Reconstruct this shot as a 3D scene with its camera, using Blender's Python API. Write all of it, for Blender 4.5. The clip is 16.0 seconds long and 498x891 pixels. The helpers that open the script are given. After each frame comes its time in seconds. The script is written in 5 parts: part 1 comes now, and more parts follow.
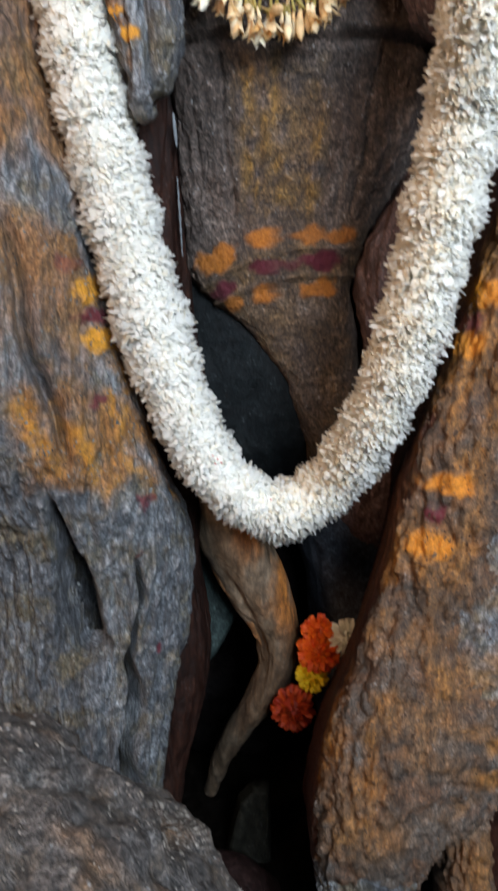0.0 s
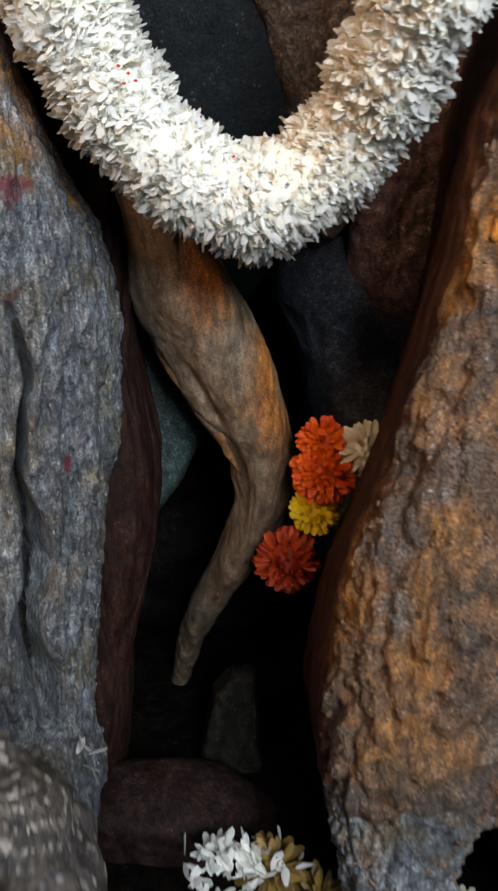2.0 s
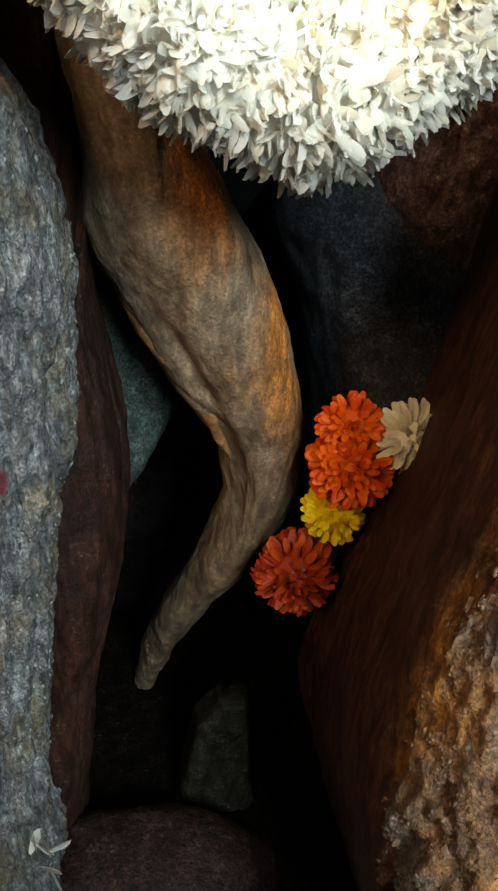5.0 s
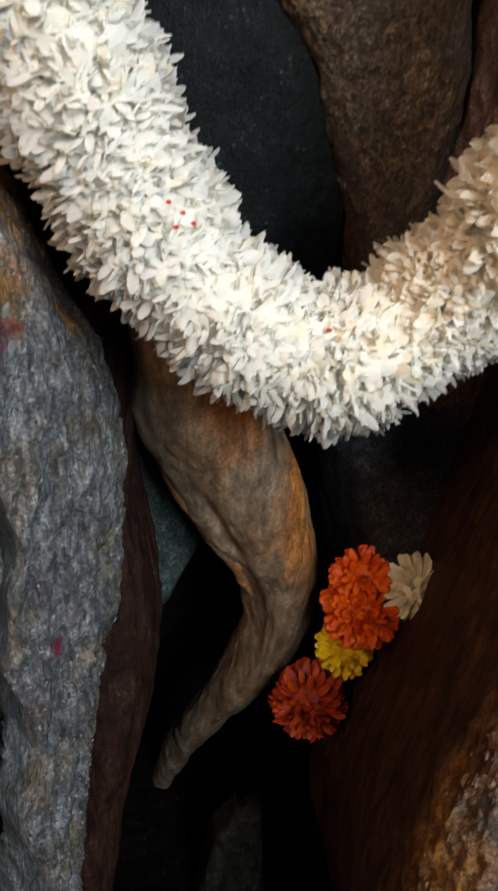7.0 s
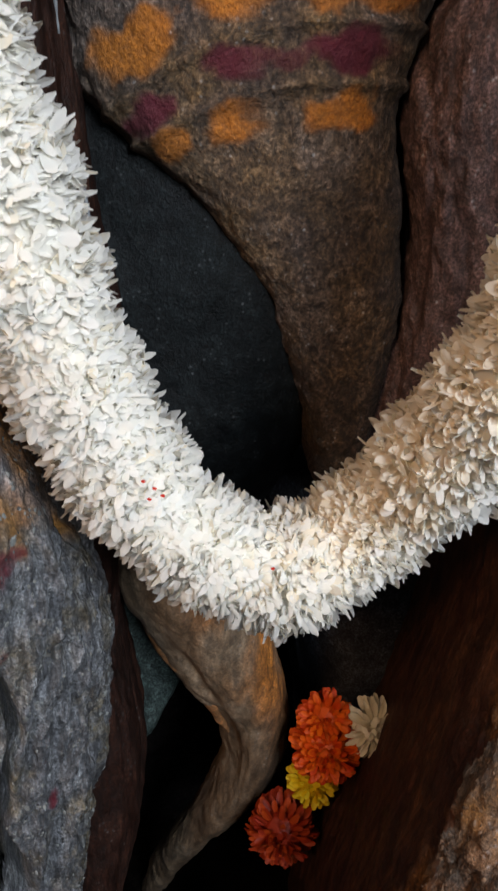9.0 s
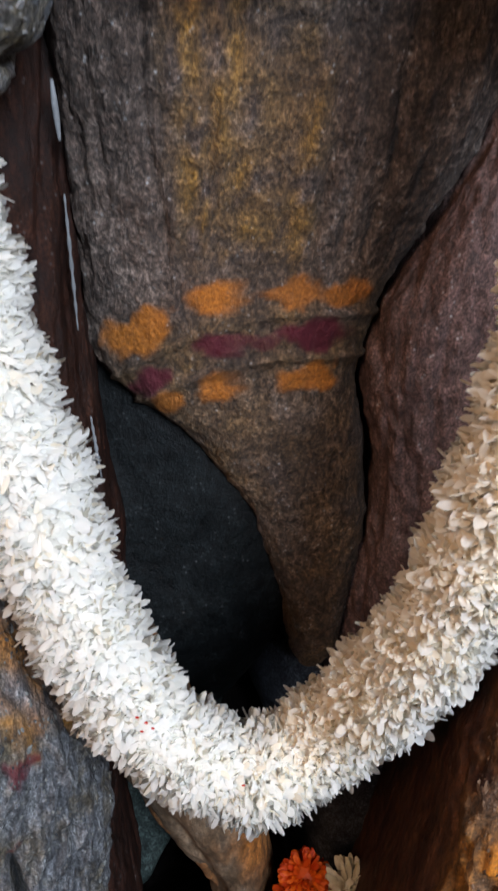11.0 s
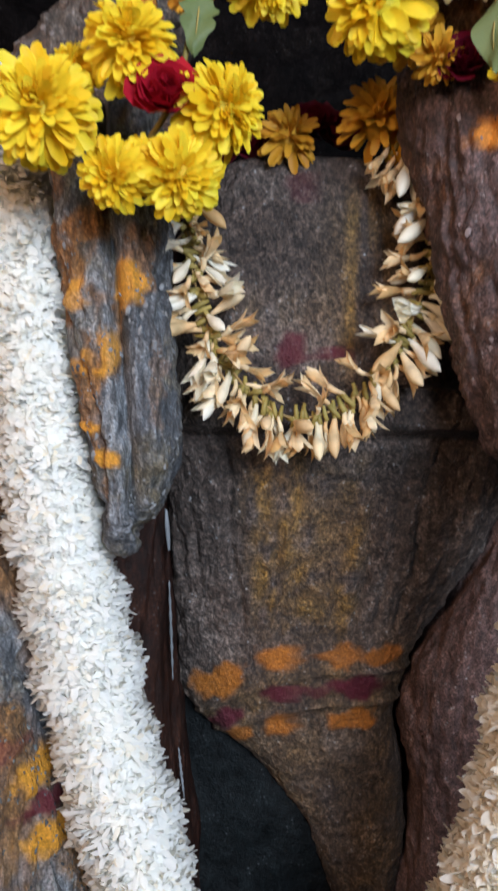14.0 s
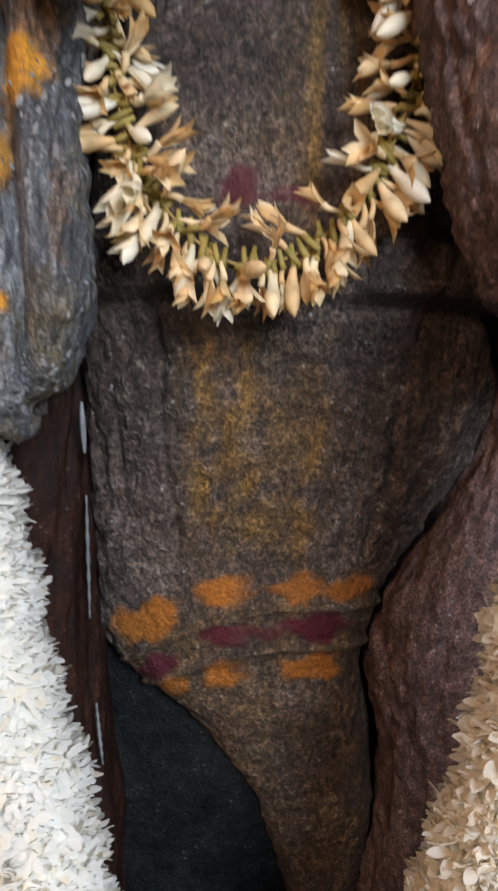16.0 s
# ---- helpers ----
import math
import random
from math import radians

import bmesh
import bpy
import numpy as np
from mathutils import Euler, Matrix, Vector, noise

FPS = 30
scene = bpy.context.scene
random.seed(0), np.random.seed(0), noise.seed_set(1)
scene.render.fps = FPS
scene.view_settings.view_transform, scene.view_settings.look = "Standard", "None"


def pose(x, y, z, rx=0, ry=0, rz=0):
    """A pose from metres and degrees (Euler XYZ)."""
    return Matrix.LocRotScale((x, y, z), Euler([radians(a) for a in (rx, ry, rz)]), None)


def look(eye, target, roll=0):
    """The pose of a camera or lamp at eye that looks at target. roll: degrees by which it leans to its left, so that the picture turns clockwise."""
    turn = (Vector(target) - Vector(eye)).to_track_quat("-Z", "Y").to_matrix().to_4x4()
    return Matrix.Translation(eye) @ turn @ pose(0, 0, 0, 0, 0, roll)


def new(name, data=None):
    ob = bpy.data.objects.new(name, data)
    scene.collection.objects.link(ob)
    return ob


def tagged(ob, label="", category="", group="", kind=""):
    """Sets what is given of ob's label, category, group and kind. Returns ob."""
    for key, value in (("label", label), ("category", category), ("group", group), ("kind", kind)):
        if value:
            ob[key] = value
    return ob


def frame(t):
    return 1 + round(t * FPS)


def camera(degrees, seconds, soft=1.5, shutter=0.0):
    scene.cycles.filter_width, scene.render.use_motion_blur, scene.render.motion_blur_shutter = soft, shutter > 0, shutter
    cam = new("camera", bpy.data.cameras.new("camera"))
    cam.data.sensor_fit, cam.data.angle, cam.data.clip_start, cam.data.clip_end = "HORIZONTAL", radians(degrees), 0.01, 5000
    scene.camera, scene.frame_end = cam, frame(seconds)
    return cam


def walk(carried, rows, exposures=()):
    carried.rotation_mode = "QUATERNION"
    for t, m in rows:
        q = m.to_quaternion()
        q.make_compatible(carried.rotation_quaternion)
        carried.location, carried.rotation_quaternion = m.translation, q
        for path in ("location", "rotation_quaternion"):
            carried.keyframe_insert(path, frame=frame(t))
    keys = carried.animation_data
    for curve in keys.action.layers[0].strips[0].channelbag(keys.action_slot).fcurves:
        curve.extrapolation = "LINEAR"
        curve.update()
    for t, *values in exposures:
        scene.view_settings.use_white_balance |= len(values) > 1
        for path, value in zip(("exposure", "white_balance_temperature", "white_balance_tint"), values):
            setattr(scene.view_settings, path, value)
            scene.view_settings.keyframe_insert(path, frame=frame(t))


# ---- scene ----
cam = camera(34.7, 16.0, soft=2.4, shutter=0.4)
METRES, EYE, TILT, LEAN, TURN = 1.2, 0.9, -12.0, 0.0, 0.0
ROWS = [
    (0.0, 0.0, 0.0, 0.0, 0.0, 0.0, -0.0),
    (0.5, 0.0174, 0.0124, -0.0317, -0.86, -4.17, 0.11),
    (1.0, 0.0268, 0.0419, -0.0659, -0.69, -6.82, -0.48),
    (1.5, 0.0311, 0.1612, -0.103, -0.54, -7.8, 2.69),
    (2.0, 0.0159, 0.2509, -0.1061, -0.59, -7.48, 1.64),
    (2.5, 0.0026, 0.2995, -0.0944, -1.0, -7.87, 1.05),
    (3.0, -0.0074, 0.3295, -0.0846, -2.9, -8.82, 0.14),
    (3.5, -0.0105, 0.3472, -0.0843, -3.22, -10.81, 0.23),
    (6.0, -0.0231, 0.3902, -0.083, -6.87, -15.57, 1.49),
    (6.5, -0.0318, 0.3741, -0.0539, -5.63, -13.84, 0.89),
    (7.0, -0.0243, 0.3538, -0.0254, -5.26, -11.68, 0.45),
    (7.5, -0.0178, 0.344, -0.0115, -5.74, -10.23, 0.67),
    (8.0, -0.0157, 0.3282, 0.0054, -5.81, -8.98, 1.15),
    (10.5, -0.0181, 0.2766, 0.0822, -5.73, -3.77, 0.88),
    (11.0, -0.0073, 0.2521, 0.1054, -5.06, -1.92, 0.96),
    (11.5, -0.0053, 0.2303, 0.1253, -3.91, -0.67, 0.34),
    (12.0, -0.0056, 0.2117, 0.1404, -2.93, 1.26, 0.01),
    (12.5, -0.0091, 0.2063, 0.1469, -2.75, 2.77, 0.13),
    (13.0, -0.0017, 0.1959, 0.1579, -2.31, 4.66, 0.53),
    (13.5, -0.0049, 0.1676, 0.1758, -1.06, 8.25, -0.24),
    (14.0, -0.0067, 0.1329, 0.1899, 0.11, 11.4, -0.9),
    (14.5, 0.0005, 0.1144, 0.1963, 0.67, 13.53, -1.01),
    (15.0, 0.0052, 0.1252, 0.1844, -0.36, 13.26, -1.54),
    (15.5, 0.0015, 0.1692, 0.1694, -1.28, 11.77, -1.3),
    (16.0, 0.0029, 0.2299, 0.1542, -3.04, 11.31, -0.81),
]
walk(cam, [(t, pose(0, 0, EYE, TILT, LEAN, TURN) @ pose(METRES * x, METRES * y, METRES * z, 90 + pitch, roll, yaw)) for t, x, y, z, yaw, pitch, roll in ROWS],
     exposures=[(0.0, -0.15, 6450, 12), (1.5, -0.10, 6650, 13), (2.0, 0.0, 6850, 13), (2.5, 0.02, 7350, 13), (3.5, 0.06, 7500, 12), (6.0, 0.36, 7350, -3), (6.5, -0.10, 7600, 9), (7.0, -0.25, 7300, 13), (8.0, -0.32, 7050, 14), (10.5, -0.36, 6700, 17), (11.0, -0.24, 6600, 17), (13.0, -0.26, 6450, 16.5), (14.5, -0.42, 6200, 14), (16.0, -0.42, 6850, 16)])

# ---- light: cool daylight from a doorway to the right, a warm lamp to the left ----
def area(name, eye, target, size, watts, colour):
    lamp = bpy.data.lights.new(name, "AREA")
    lamp.energy, lamp.color, lamp.shape, lamp.size = watts, colour, "DISK", size
    new(name, lamp).matrix_world = look(eye, target)


area("doorway_light", (0.55, -0.95, 1.48), (0.0, 0.7, 0.9), 0.8, 65.0, (0.76, 0.88, 1.0))
area("warm_lamp", (-0.75, -0.45, 1.50), (0.06, 0.7, 0.9), 0.4, 11.0, (1.0, 0.64, 0.40))
world = bpy.data.worlds.new("world")
world.use_nodes = True
world.node_tree.nodes["Background"].inputs[0].default_value = (0.5, 0.55, 0.65, 1)
world.node_tree.nodes["Background"].inputs[1].default_value = 0.05
scene.world = world
rng = np.random.default_rng(4)


# ---- noise ----
PERM = np.random.default_rng(9).permutation(256)
PERM = np.concatenate([PERM, PERM, PERM])
GRAD = np.random.default_rng(10).normal(size=(256, 3))
GRAD /= np.linalg.norm(GRAD, axis=1)[:, None]


def gnoise(p, sx=1.0, sy=None, sz=None, off=0.0):
    """Gradient noise of the points p, about -0.7 to 0.7."""
    q = p * np.array([sx, sx if sy is None else sy, sx if sz is None else sz]) + off
    i = np.floor(q).astype(int)
    f = q - i
    w = f * f * f * (f * (f * 6 - 15) + 10)
    total = 0
    for a in (0, 1):
        for b in (0, 1):
            for c in (0, 1):
                h = PERM[PERM[PERM[(i[:, 0] + a) & 255] + ((i[:, 1] + b) & 255)] + ((i[:, 2] + c) & 255)]
                d = ((f - np.array([a, b, c])) * GRAD[h]).sum(1)
                total = total + d * (w[:, 0] if a else 1 - w[:, 0]) * (w[:, 1] if b else 1 - w[:, 1]) * (w[:, 2] if c else 1 - w[:, 2])
    return total


def fbm(p, sx, sy=None, sz=None, octaves=4, off=0.0):
    sy, sz = sx if sy is None else sy, sx if sz is None else sz
    return sum(gnoise(p, sx * 2 ** k, sy * 2 ** k, sz * 2 ** k, off + 7.3 * k) / 2 ** k for k in range(octaves))


def smooth(a, b, v):
    u = np.clip((v - a) / (b - a), 0, 1)
    return u * u * (3 - 2 * u)


# ---- materials ----
def nodes_of(name):
    m = bpy.data.materials.new(name)
    m.use_nodes = True
    tree = m.node_tree
    return m, tree, tree.nodes["Principled BSDF"]


def add(tree, kind, **values):
    n = tree.nodes.new(kind)
    for key, value in values.items():
        n.inputs[key.replace("_", " ")].default_value = value
    return n


def ramp(tree, source, stops):
    r = tree.nodes.new("ShaderNodeValToRGB")
    while len(r.color_ramp.elements) < len(stops):
        r.color_ramp.elements.new(0.5)
    for e, (at, c) in zip(r.color_ramp.elements, stops):
        e.position, e.color = at, (*c, 1)
    tree.links.new(source, r.inputs[0])
    return r.outputs[0]


def mix(tree, factor, a, b, how="MIX"):
    n = tree.nodes.new("ShaderNodeMix")
    n.data_type, n.blend_type = "RGBA", how
    for source, socket in ((factor, n.inputs[0]), (a, n.inputs[6]), (b, n.inputs[7])):
        if hasattr(source, "is_linked"):
            tree.links.new(source, socket)
        else:
            socket.default_value = source if isinstance(source, float) else (*source, 1)
    return n.outputs[2]


def maths(tree, how, a, b, clamp=False):
    n = tree.nodes.new("ShaderNodeMath")
    n.operation, n.use_clamp = how, clamp
    for source, socket in ((a, n.inputs[0]), (b, n.inputs[1])):
        if hasattr(source, "is_linked"):
            tree.links.new(source, socket)
        else:
            socket.default_value = source
    return n.outputs[0]


def stained(name, dark, mid, light, stretch=(1, 1, 0.25), scale=90.0, rough=0.65, bump=0.6, speck=0.35, gloss=0.5, tone=0.42, tint=None, chips=0.6, blotch=0.38, sand=650.0, grit=1.0,
            orange=(0.55, 0.19, 0.010), maroon=(0.11, 0.005, 0.014), ochre=(0.20, 0.085, 0.016), pale=(0.34, 0.36, 0.37)):
    """Weathered stone or bark with grain, pale specks, and paste rubbed on where the attribute 'stain' says."""
    dark, mid, light = [tuple(tone * q for q in c) for c in (dark, mid, light)]
    m, tree, bsdf = nodes_of(name)
    co = tree.nodes.new("ShaderNodeTexCoord").outputs["Object"]
    mp = add(tree, "ShaderNodeMapping", Scale=stretch)
    tree.links.new(co, mp.inputs[0])
    grain = add(tree, "ShaderNodeTexNoise", Scale=scale, Detail=8.0, Roughness=0.7)
    tree.links.new(mp.outputs[0], grain.inputs[0])
    broad = add(tree, "ShaderNodeTexNoise", Scale=14.0, Detail=5.0, Roughness=0.6)
    tree.links.new(mp.outputs[0], broad.inputs[0])
    fine = add(tree, "ShaderNodeTexNoise", Scale=sand, Detail=3.0, Roughness=0.65)
    tree.links.new(co, fine.inputs[0])
    both = maths(tree, "ADD", maths(tree, "MULTIPLY", grain.outputs[0], 1 - blotch), maths(tree, "MULTIPLY", broad.outputs[0], blotch))
    col = ramp(tree, both, [(0.34, dark), (0.5, mid), (0.66, light)])
    if tint:
        patchy = add(tree, "ShaderNodeTexNoise", Scale=26.0, Detail=6.0, Roughness=0.7)
        tree.links.new(co, patchy.inputs[0])
        col = mix(tree, ramp(tree, patchy.outputs[0], [(0.48, (0, 0, 0)), (0.64, (0.8, 0.8, 0.8))]), col, tint)
    sandy = ramp(tree, fine.outputs[0], [(0.36, (0.35, 0.35, 0.35)), (0.5, (0.95, 0.95, 0.95)), (0.66, (2.0, 2.0, 2.0))])
    col = mix(tree, grit, col, sandy, "MULTIPLY")
    dots = add(tree, "ShaderNodeTexVoronoi", Scale=230.0)
    tree.links.new(co, dots.inputs[0])
    spot = ramp(tree, dots.outputs["Distance"], [(0.10, (1, 1, 1)), (0.26, (0, 0, 0))])
    patch = ramp(tree, grain.outputs[0], [(0.50, (0, 0, 0)), (0.64, (1, 1, 1))])
    col = mix(tree, maths(tree, "MULTIPLY", maths(tree, "MULTIPLY", spot, patch), speck), col, pale)
    fleck = add(tree, "ShaderNodeTexNoise", Scale=scale * 2.6, Detail=4.0, Roughness=0.65)
    tree.links.new(mp.outputs[0], fleck.inputs[0])
    chip = ramp(tree, fleck.outputs[0], [(0.36, (0.35, 0.35, 0.35)), (0.5, (1, 1, 1)), (0.64, (1.9, 1.9, 1.9))])
    col = mix(tree, chips, col, chip, "MULTIPLY")
    at = tree.nodes.new("ShaderNodeAttribute")
    at.attribute_name = "stain"
    sep = tree.nodes.new("ShaderNodeSeparateColor")
    tree.links.new(at.outputs["Color"], sep.inputs[0])
    worn = ramp(tree, both, [(0.36, (0.25, 0.25, 0.25)), (0.52, (1, 1, 1))])
    col = mix(tree, maths(tree, "MULTIPLY", sep.outputs[2], worn), col, mix(tree, 0.8, mix(tree, 0.6, ochre, sandy, "MULTIPLY"), chip, "MULTIPLY"))
    rubbed = ramp(tree, both, [(0.34, (0.55, 0.55, 0.55)), (0.46, (1, 1, 1))])
    col = mix(tree, maths(tree, "MULTIPLY", sep.outputs[0], rubbed), col, mix(tree, 0.4, orange, sandy, "MULTIPLY"))
    col = mix(tree, sep.outputs[1], col, maroon)
    tree.links.new(col, bsdf.inputs["Base Color"])
    rg = ramp(tree, grain.outputs[0], [(0.3, (rough - 0.15,) * 3), (0.7, (min(rough + 0.2, 1),) * 3)])
    tree.links.new(rg, bsdf.inputs["Roughness"])
    bsdf.inputs["Specular IOR Level"].default_value = gloss
    height = maths(tree, "ADD", maths(tree, "MULTIPLY", grain.outputs[0], 1.0), maths(tree, "ADD", maths(tree, "MULTIPLY", fine.outputs[0], 0.3), maths(tree, "MULTIPLY", fleck.outputs[0], 0.5)))
    bp = add(tree, "ShaderNodeBump", Strength=bump, Distance=0.004)
    tree.links.new(height, bp.inputs["Height"])
    tree.links.new(bp.outputs[0], bsdf.inputs["Normal"])
    return m


def petal_material(name, low, high, vein=0.1, through_light=0.25, rough=0.55, glow=(1.0, 1.0, 1.0)):
    """Soft petals, each a little different, with light passing through them."""
    m, tree, bsdf = nodes_of(name)
    geo, info = tree.nodes.new("ShaderNodeNewGeometry"), tree.nodes.new("ShaderNodeObjectInfo")
    pick = maths(tree, "FRACT", maths(tree, "ADD", geo.outputs["Random Per Island"], info.outputs["Random"]), 0.0)
    co = tree.nodes.new("ShaderNodeTexCoord").outputs["Object"]
    nz = add(tree, "ShaderNodeTexNoise", Scale=160.0, Detail=4.0)
    tree.links.new(co, nz.inputs[0])
    col = ramp(tree, pick, [(0.0, low), (1.0, high)])
    shade = ramp(tree, nz.outputs[0], [(0.3, (1 - vein,) * 3), (0.7, (1 + vein,) * 3)])
    col = mix(tree, 1.0, col, shade, "MULTIPLY")
    tree.links.new(col, bsdf.inputs["Base Color"])
    bsdf.inputs["Roughness"].default_value = rough
    bsdf.inputs["Specular IOR Level"].default_value = 0.3
    tl = tree.nodes.new("ShaderNodeBsdfTranslucent")
    tree.links.new(mix(tree, 1.0, col, glow, "MULTIPLY"), tl.inputs[0])
    ms = add(tree, "ShaderNodeMixShader", Fac=through_light)
    tree.links.new(bsdf.outputs[0], ms.inputs[1])
    tree.links.new(tl.outputs[0], ms.inputs[2])
    tree.links.new(ms.outputs[0], tree.nodes["Material Output"].inputs[0])
    return m


GREY_BARK = stained("grey_bark", (0.03, 0.032, 0.037), (0.15, 0.16, 0.175), (0.40, 0.42, 0.43), (1, 1, 0.32), 120, speck=0.9, tone=0.64, tint=(0.105, 0.082, 0.042), bump=1.0, chips=0.9, grit=0.65, blotch=0.5, orange=(0.60, 0.26, 0.014))
BROWN_BARK = stained("brown_bark", (0.035, 0.022, 0.016), (0.13, 0.095, 0.07), (0.30, 0.25, 0.21), (1, 1, 0.35), 95, speck=0.6, tint=(0.10, 0.045, 0.02), bump=0.9)
# Also stands in for shade on the forked root's inner flank.
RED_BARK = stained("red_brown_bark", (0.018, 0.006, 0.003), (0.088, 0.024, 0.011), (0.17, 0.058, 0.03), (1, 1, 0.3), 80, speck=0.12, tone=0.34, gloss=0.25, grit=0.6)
JAMB_BARK = stained("jamb_bark", (0.018, 0.006, 0.003), (0.088, 0.026, 0.013), (0.17, 0.062, 0.034), (1, 1, 0.3), 80, speck=0.12, tone=0.17, gloss=0.2, grit=0.6)
ROOT_WOOD = stained("root_wood", (0.05, 0.028, 0.016), (0.18, 0.118, 0.068), (0.32, 0.24, 0.16), (1, 1, 0.35), 60, grit=0.4, blotch=0.55, speck=0.3, ochre=(0.28, 0.095, 0.012), tone=0.54)
STATUE_STONE = stained("statue_stone", (0.042, 0.026, 0.019), (0.155, 0.108, 0.085), (0.38, 0.30, 0.255), (1, 1, 0.75), 120, speck=0.8, bump=1.0, tone=0.40, chips=0.9, blotch=0.5, sand=520.0, grit=0.8, orange=(0.36, 0.115, 0.008), maroon=(0.085, 0.004, 0.014), ochre=(0.20, 0.105, 0.014))
# Near-black tones: the hollow's deep shade is put into this rock's colour.
SHADE_BLACK_STONE = stained("shade_black_stone", (0.004, 0.003, 0.003), (0.012, 0.009, 0.009), (0.03, 0.023, 0.02), (1, 1, 0.7), 60, speck=0.05, tone=0.25, gloss=0.04)
PURPLE_STONE = stained("purple_brown_stone", (0.03, 0.017, 0.017), (0.10, 0.058, 0.053), (0.20, 0.125, 0.112), (1, 1, 0.5), 100, speck=0.7, tone=0.76, grit=0.9)
# Teal sunk to near-black: shade under the figure is kept in the colour.
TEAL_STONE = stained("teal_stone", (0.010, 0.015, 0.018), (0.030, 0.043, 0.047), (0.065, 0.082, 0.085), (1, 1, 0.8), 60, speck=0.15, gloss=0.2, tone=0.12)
HOLLOW_STONE = stained("hollow_stone", (0.02, 0.034, 0.032), (0.055, 0.085, 0.080), (0.10, 0.14, 0.13), (1, 1, 0.8), 60, speck=0.1, gloss=0.2, tone=0.42)
BLUE_STONE = stained("blue_stone", (0.02, 0.024, 0.034), (0.06, 0.068, 0.085), (0.11, 0.12, 0.14), (1, 1, 0.8), 70, speck=0.2, gloss=0.3, tone=0.5)
BOULDER_ROCK = stained("boulder_rock", (0.05, 0.042, 0.038), (0.15, 0.13, 0.12), (0.30, 0.275, 0.255), (1, 1, 1), 70, speck=0.8, bump=1.0, tone=0.34, chips=1.0, blotch=0.6, tint=(0.055, 0.036, 0.02))
SILL_STONE = stained("sill_stone", (0.02, 0.008, 0.006), (0.07, 0.03, 0.025), (0.14, 0.07, 0.06), (1, 1, 1), 60, speck=0.1, tone=0.22, gloss=0.15)
# Greenish stone with a very low tone, imitating the dimness inside the hollow.
SHADE_GREEN_STONE = stained("shade_green_stone", (0.02, 0.022, 0.014), (0.06, 0.060, 0.042), (0.11, 0.105, 0.08), (1, 1, 0.6), 70, speck=0.2, tone=0.13, gloss=0.1)
# Tone cut almost to black: the hollow's shade goes into the floor colour.
FLOOR_STONE = stained("floor_stone", (0.02, 0.014, 0.011), (0.06, 0.045, 0.035), (0.11, 0.085, 0.07), (1, 1, 1), 45, speck=0.05, tone=0.06, gloss=0.03)
PLASTER = stained("bounce_plaster", (0.40, 0.39, 0.38), (0.46, 0.45, 0.44), (0.52, 0.51, 0.50), (1, 1, 1), 12, speck=0.0, bump=0.2, tone=1.0)
WHITE_PETAL = petal_material("white_petal", (0.94, 0.925, 0.87), (0.97, 0.966, 0.945), 0.02, 0.57, 0.5, (1.0, 0.995, 0.955))
# Cream for a few stray petals and for warm light painted on one side.
WARM_LIT_CREAM_PETAL = petal_material("warm_lit_cream_petal", (0.90, 0.83, 0.69), (0.95, 0.92, 0.84), 0.04, 0.52, 0.5, (1.0, 0.96, 0.87))
YELLOW_PETAL = petal_material("yellow_petal", (0.84, 0.55, 0.008), (0.93, 0.80, 0.05), 0.1, 0.45)
GOLD_PETAL = petal_material("gold_petal", (0.50, 0.22, 0.01), (0.70, 0.38, 0.03), 0.15, 0.2)
ORANGE_PETAL = petal_material("orange_petal", (0.56, 0.045, 0.004), (0.76, 0.135, 0.006), 0.1, 0.25)
RUST_PETAL = petal_material("rust_petal", (0.25, 0.017, 0.005), (0.45, 0.060, 0.008), 0.15, 0.2)
ROSE_PETAL = petal_material("rose_petal", (0.30, 0.004, 0.016), (0.46, 0.012, 0.03), 0.12, 0.2)
DARK_ROSE = petal_material("dark_rose_petal", (0.10, 0.003, 0.014), (0.17, 0.006, 0.022), 0.12, 0.15)
MUM_WHITE = petal_material("cream_mum_petal", (0.66, 0.62, 0.44), (0.82, 0.80, 0.68), 0.08, 0.25)
DRIED_BUD = petal_material("dried_bud", (0.68, 0.43, 0.17), (0.90, 0.77, 0.52), 0.25, 0.42)
FRESH_BUD = petal_material("fresh_bud", (0.83, 0.75, 0.54), (0.93, 0.90, 0.79), 0.12, 0.42)
STALK_GREEN = petal_material("stalk_green", (0.20, 0.15, 0.035), (0.32, 0.25, 0.07), 0.15, 0.1)
LEAF_GREEN = petal_material("leaf_green", (0.09, 0.13, 0.04), (0.18, 0.22, 0.09), 0.4, 0.2)
THREAD = petal_material("thread", (0.24, 0.15, 0.05), (0.34, 0.22, 0.08), 0.2, 0.0)
LIME = petal_material("lime_crust", (0.12, 0.13, 0.135), (0.20, 0.21, 0.22), 0.3, 0.0, 0.7)
RED_DOT = petal_material("red_powder", (0.45, 0.02, 0.01), (0.55, 0.03, 0.015), 0.1, 0.0)


# ---- mesh helpers ----
def mesh_of(name, verts, faces, materials, stain=None, slots=None):
    me = bpy.data.meshes.new(name)
    me.from_pydata(np.asarray(verts).tolist(), [], faces if isinstance(faces, list) else faces.tolist())
    for m in materials:
        me.materials.append(m)
    me.polygons.foreach_set("use_smooth", np.ones(len(me.polygons), bool))
    if slots is not None:
        me.polygons.foreach_set("material_index", np.asarray(slots, dtype=np.int32))
    if stain is not None:
        at = me.attributes.new("stain", "FLOAT_COLOR", "POINT")
        at.data.foreach_set("color", np.concatenate([stain, np.ones((len(stain), 1))], 1).ravel().astype(np.float32))
    me.update()
    return me


def thing(name, me, label, category, group="", kind=""):
    return tagged(new(name, me), label, category, group, kind)


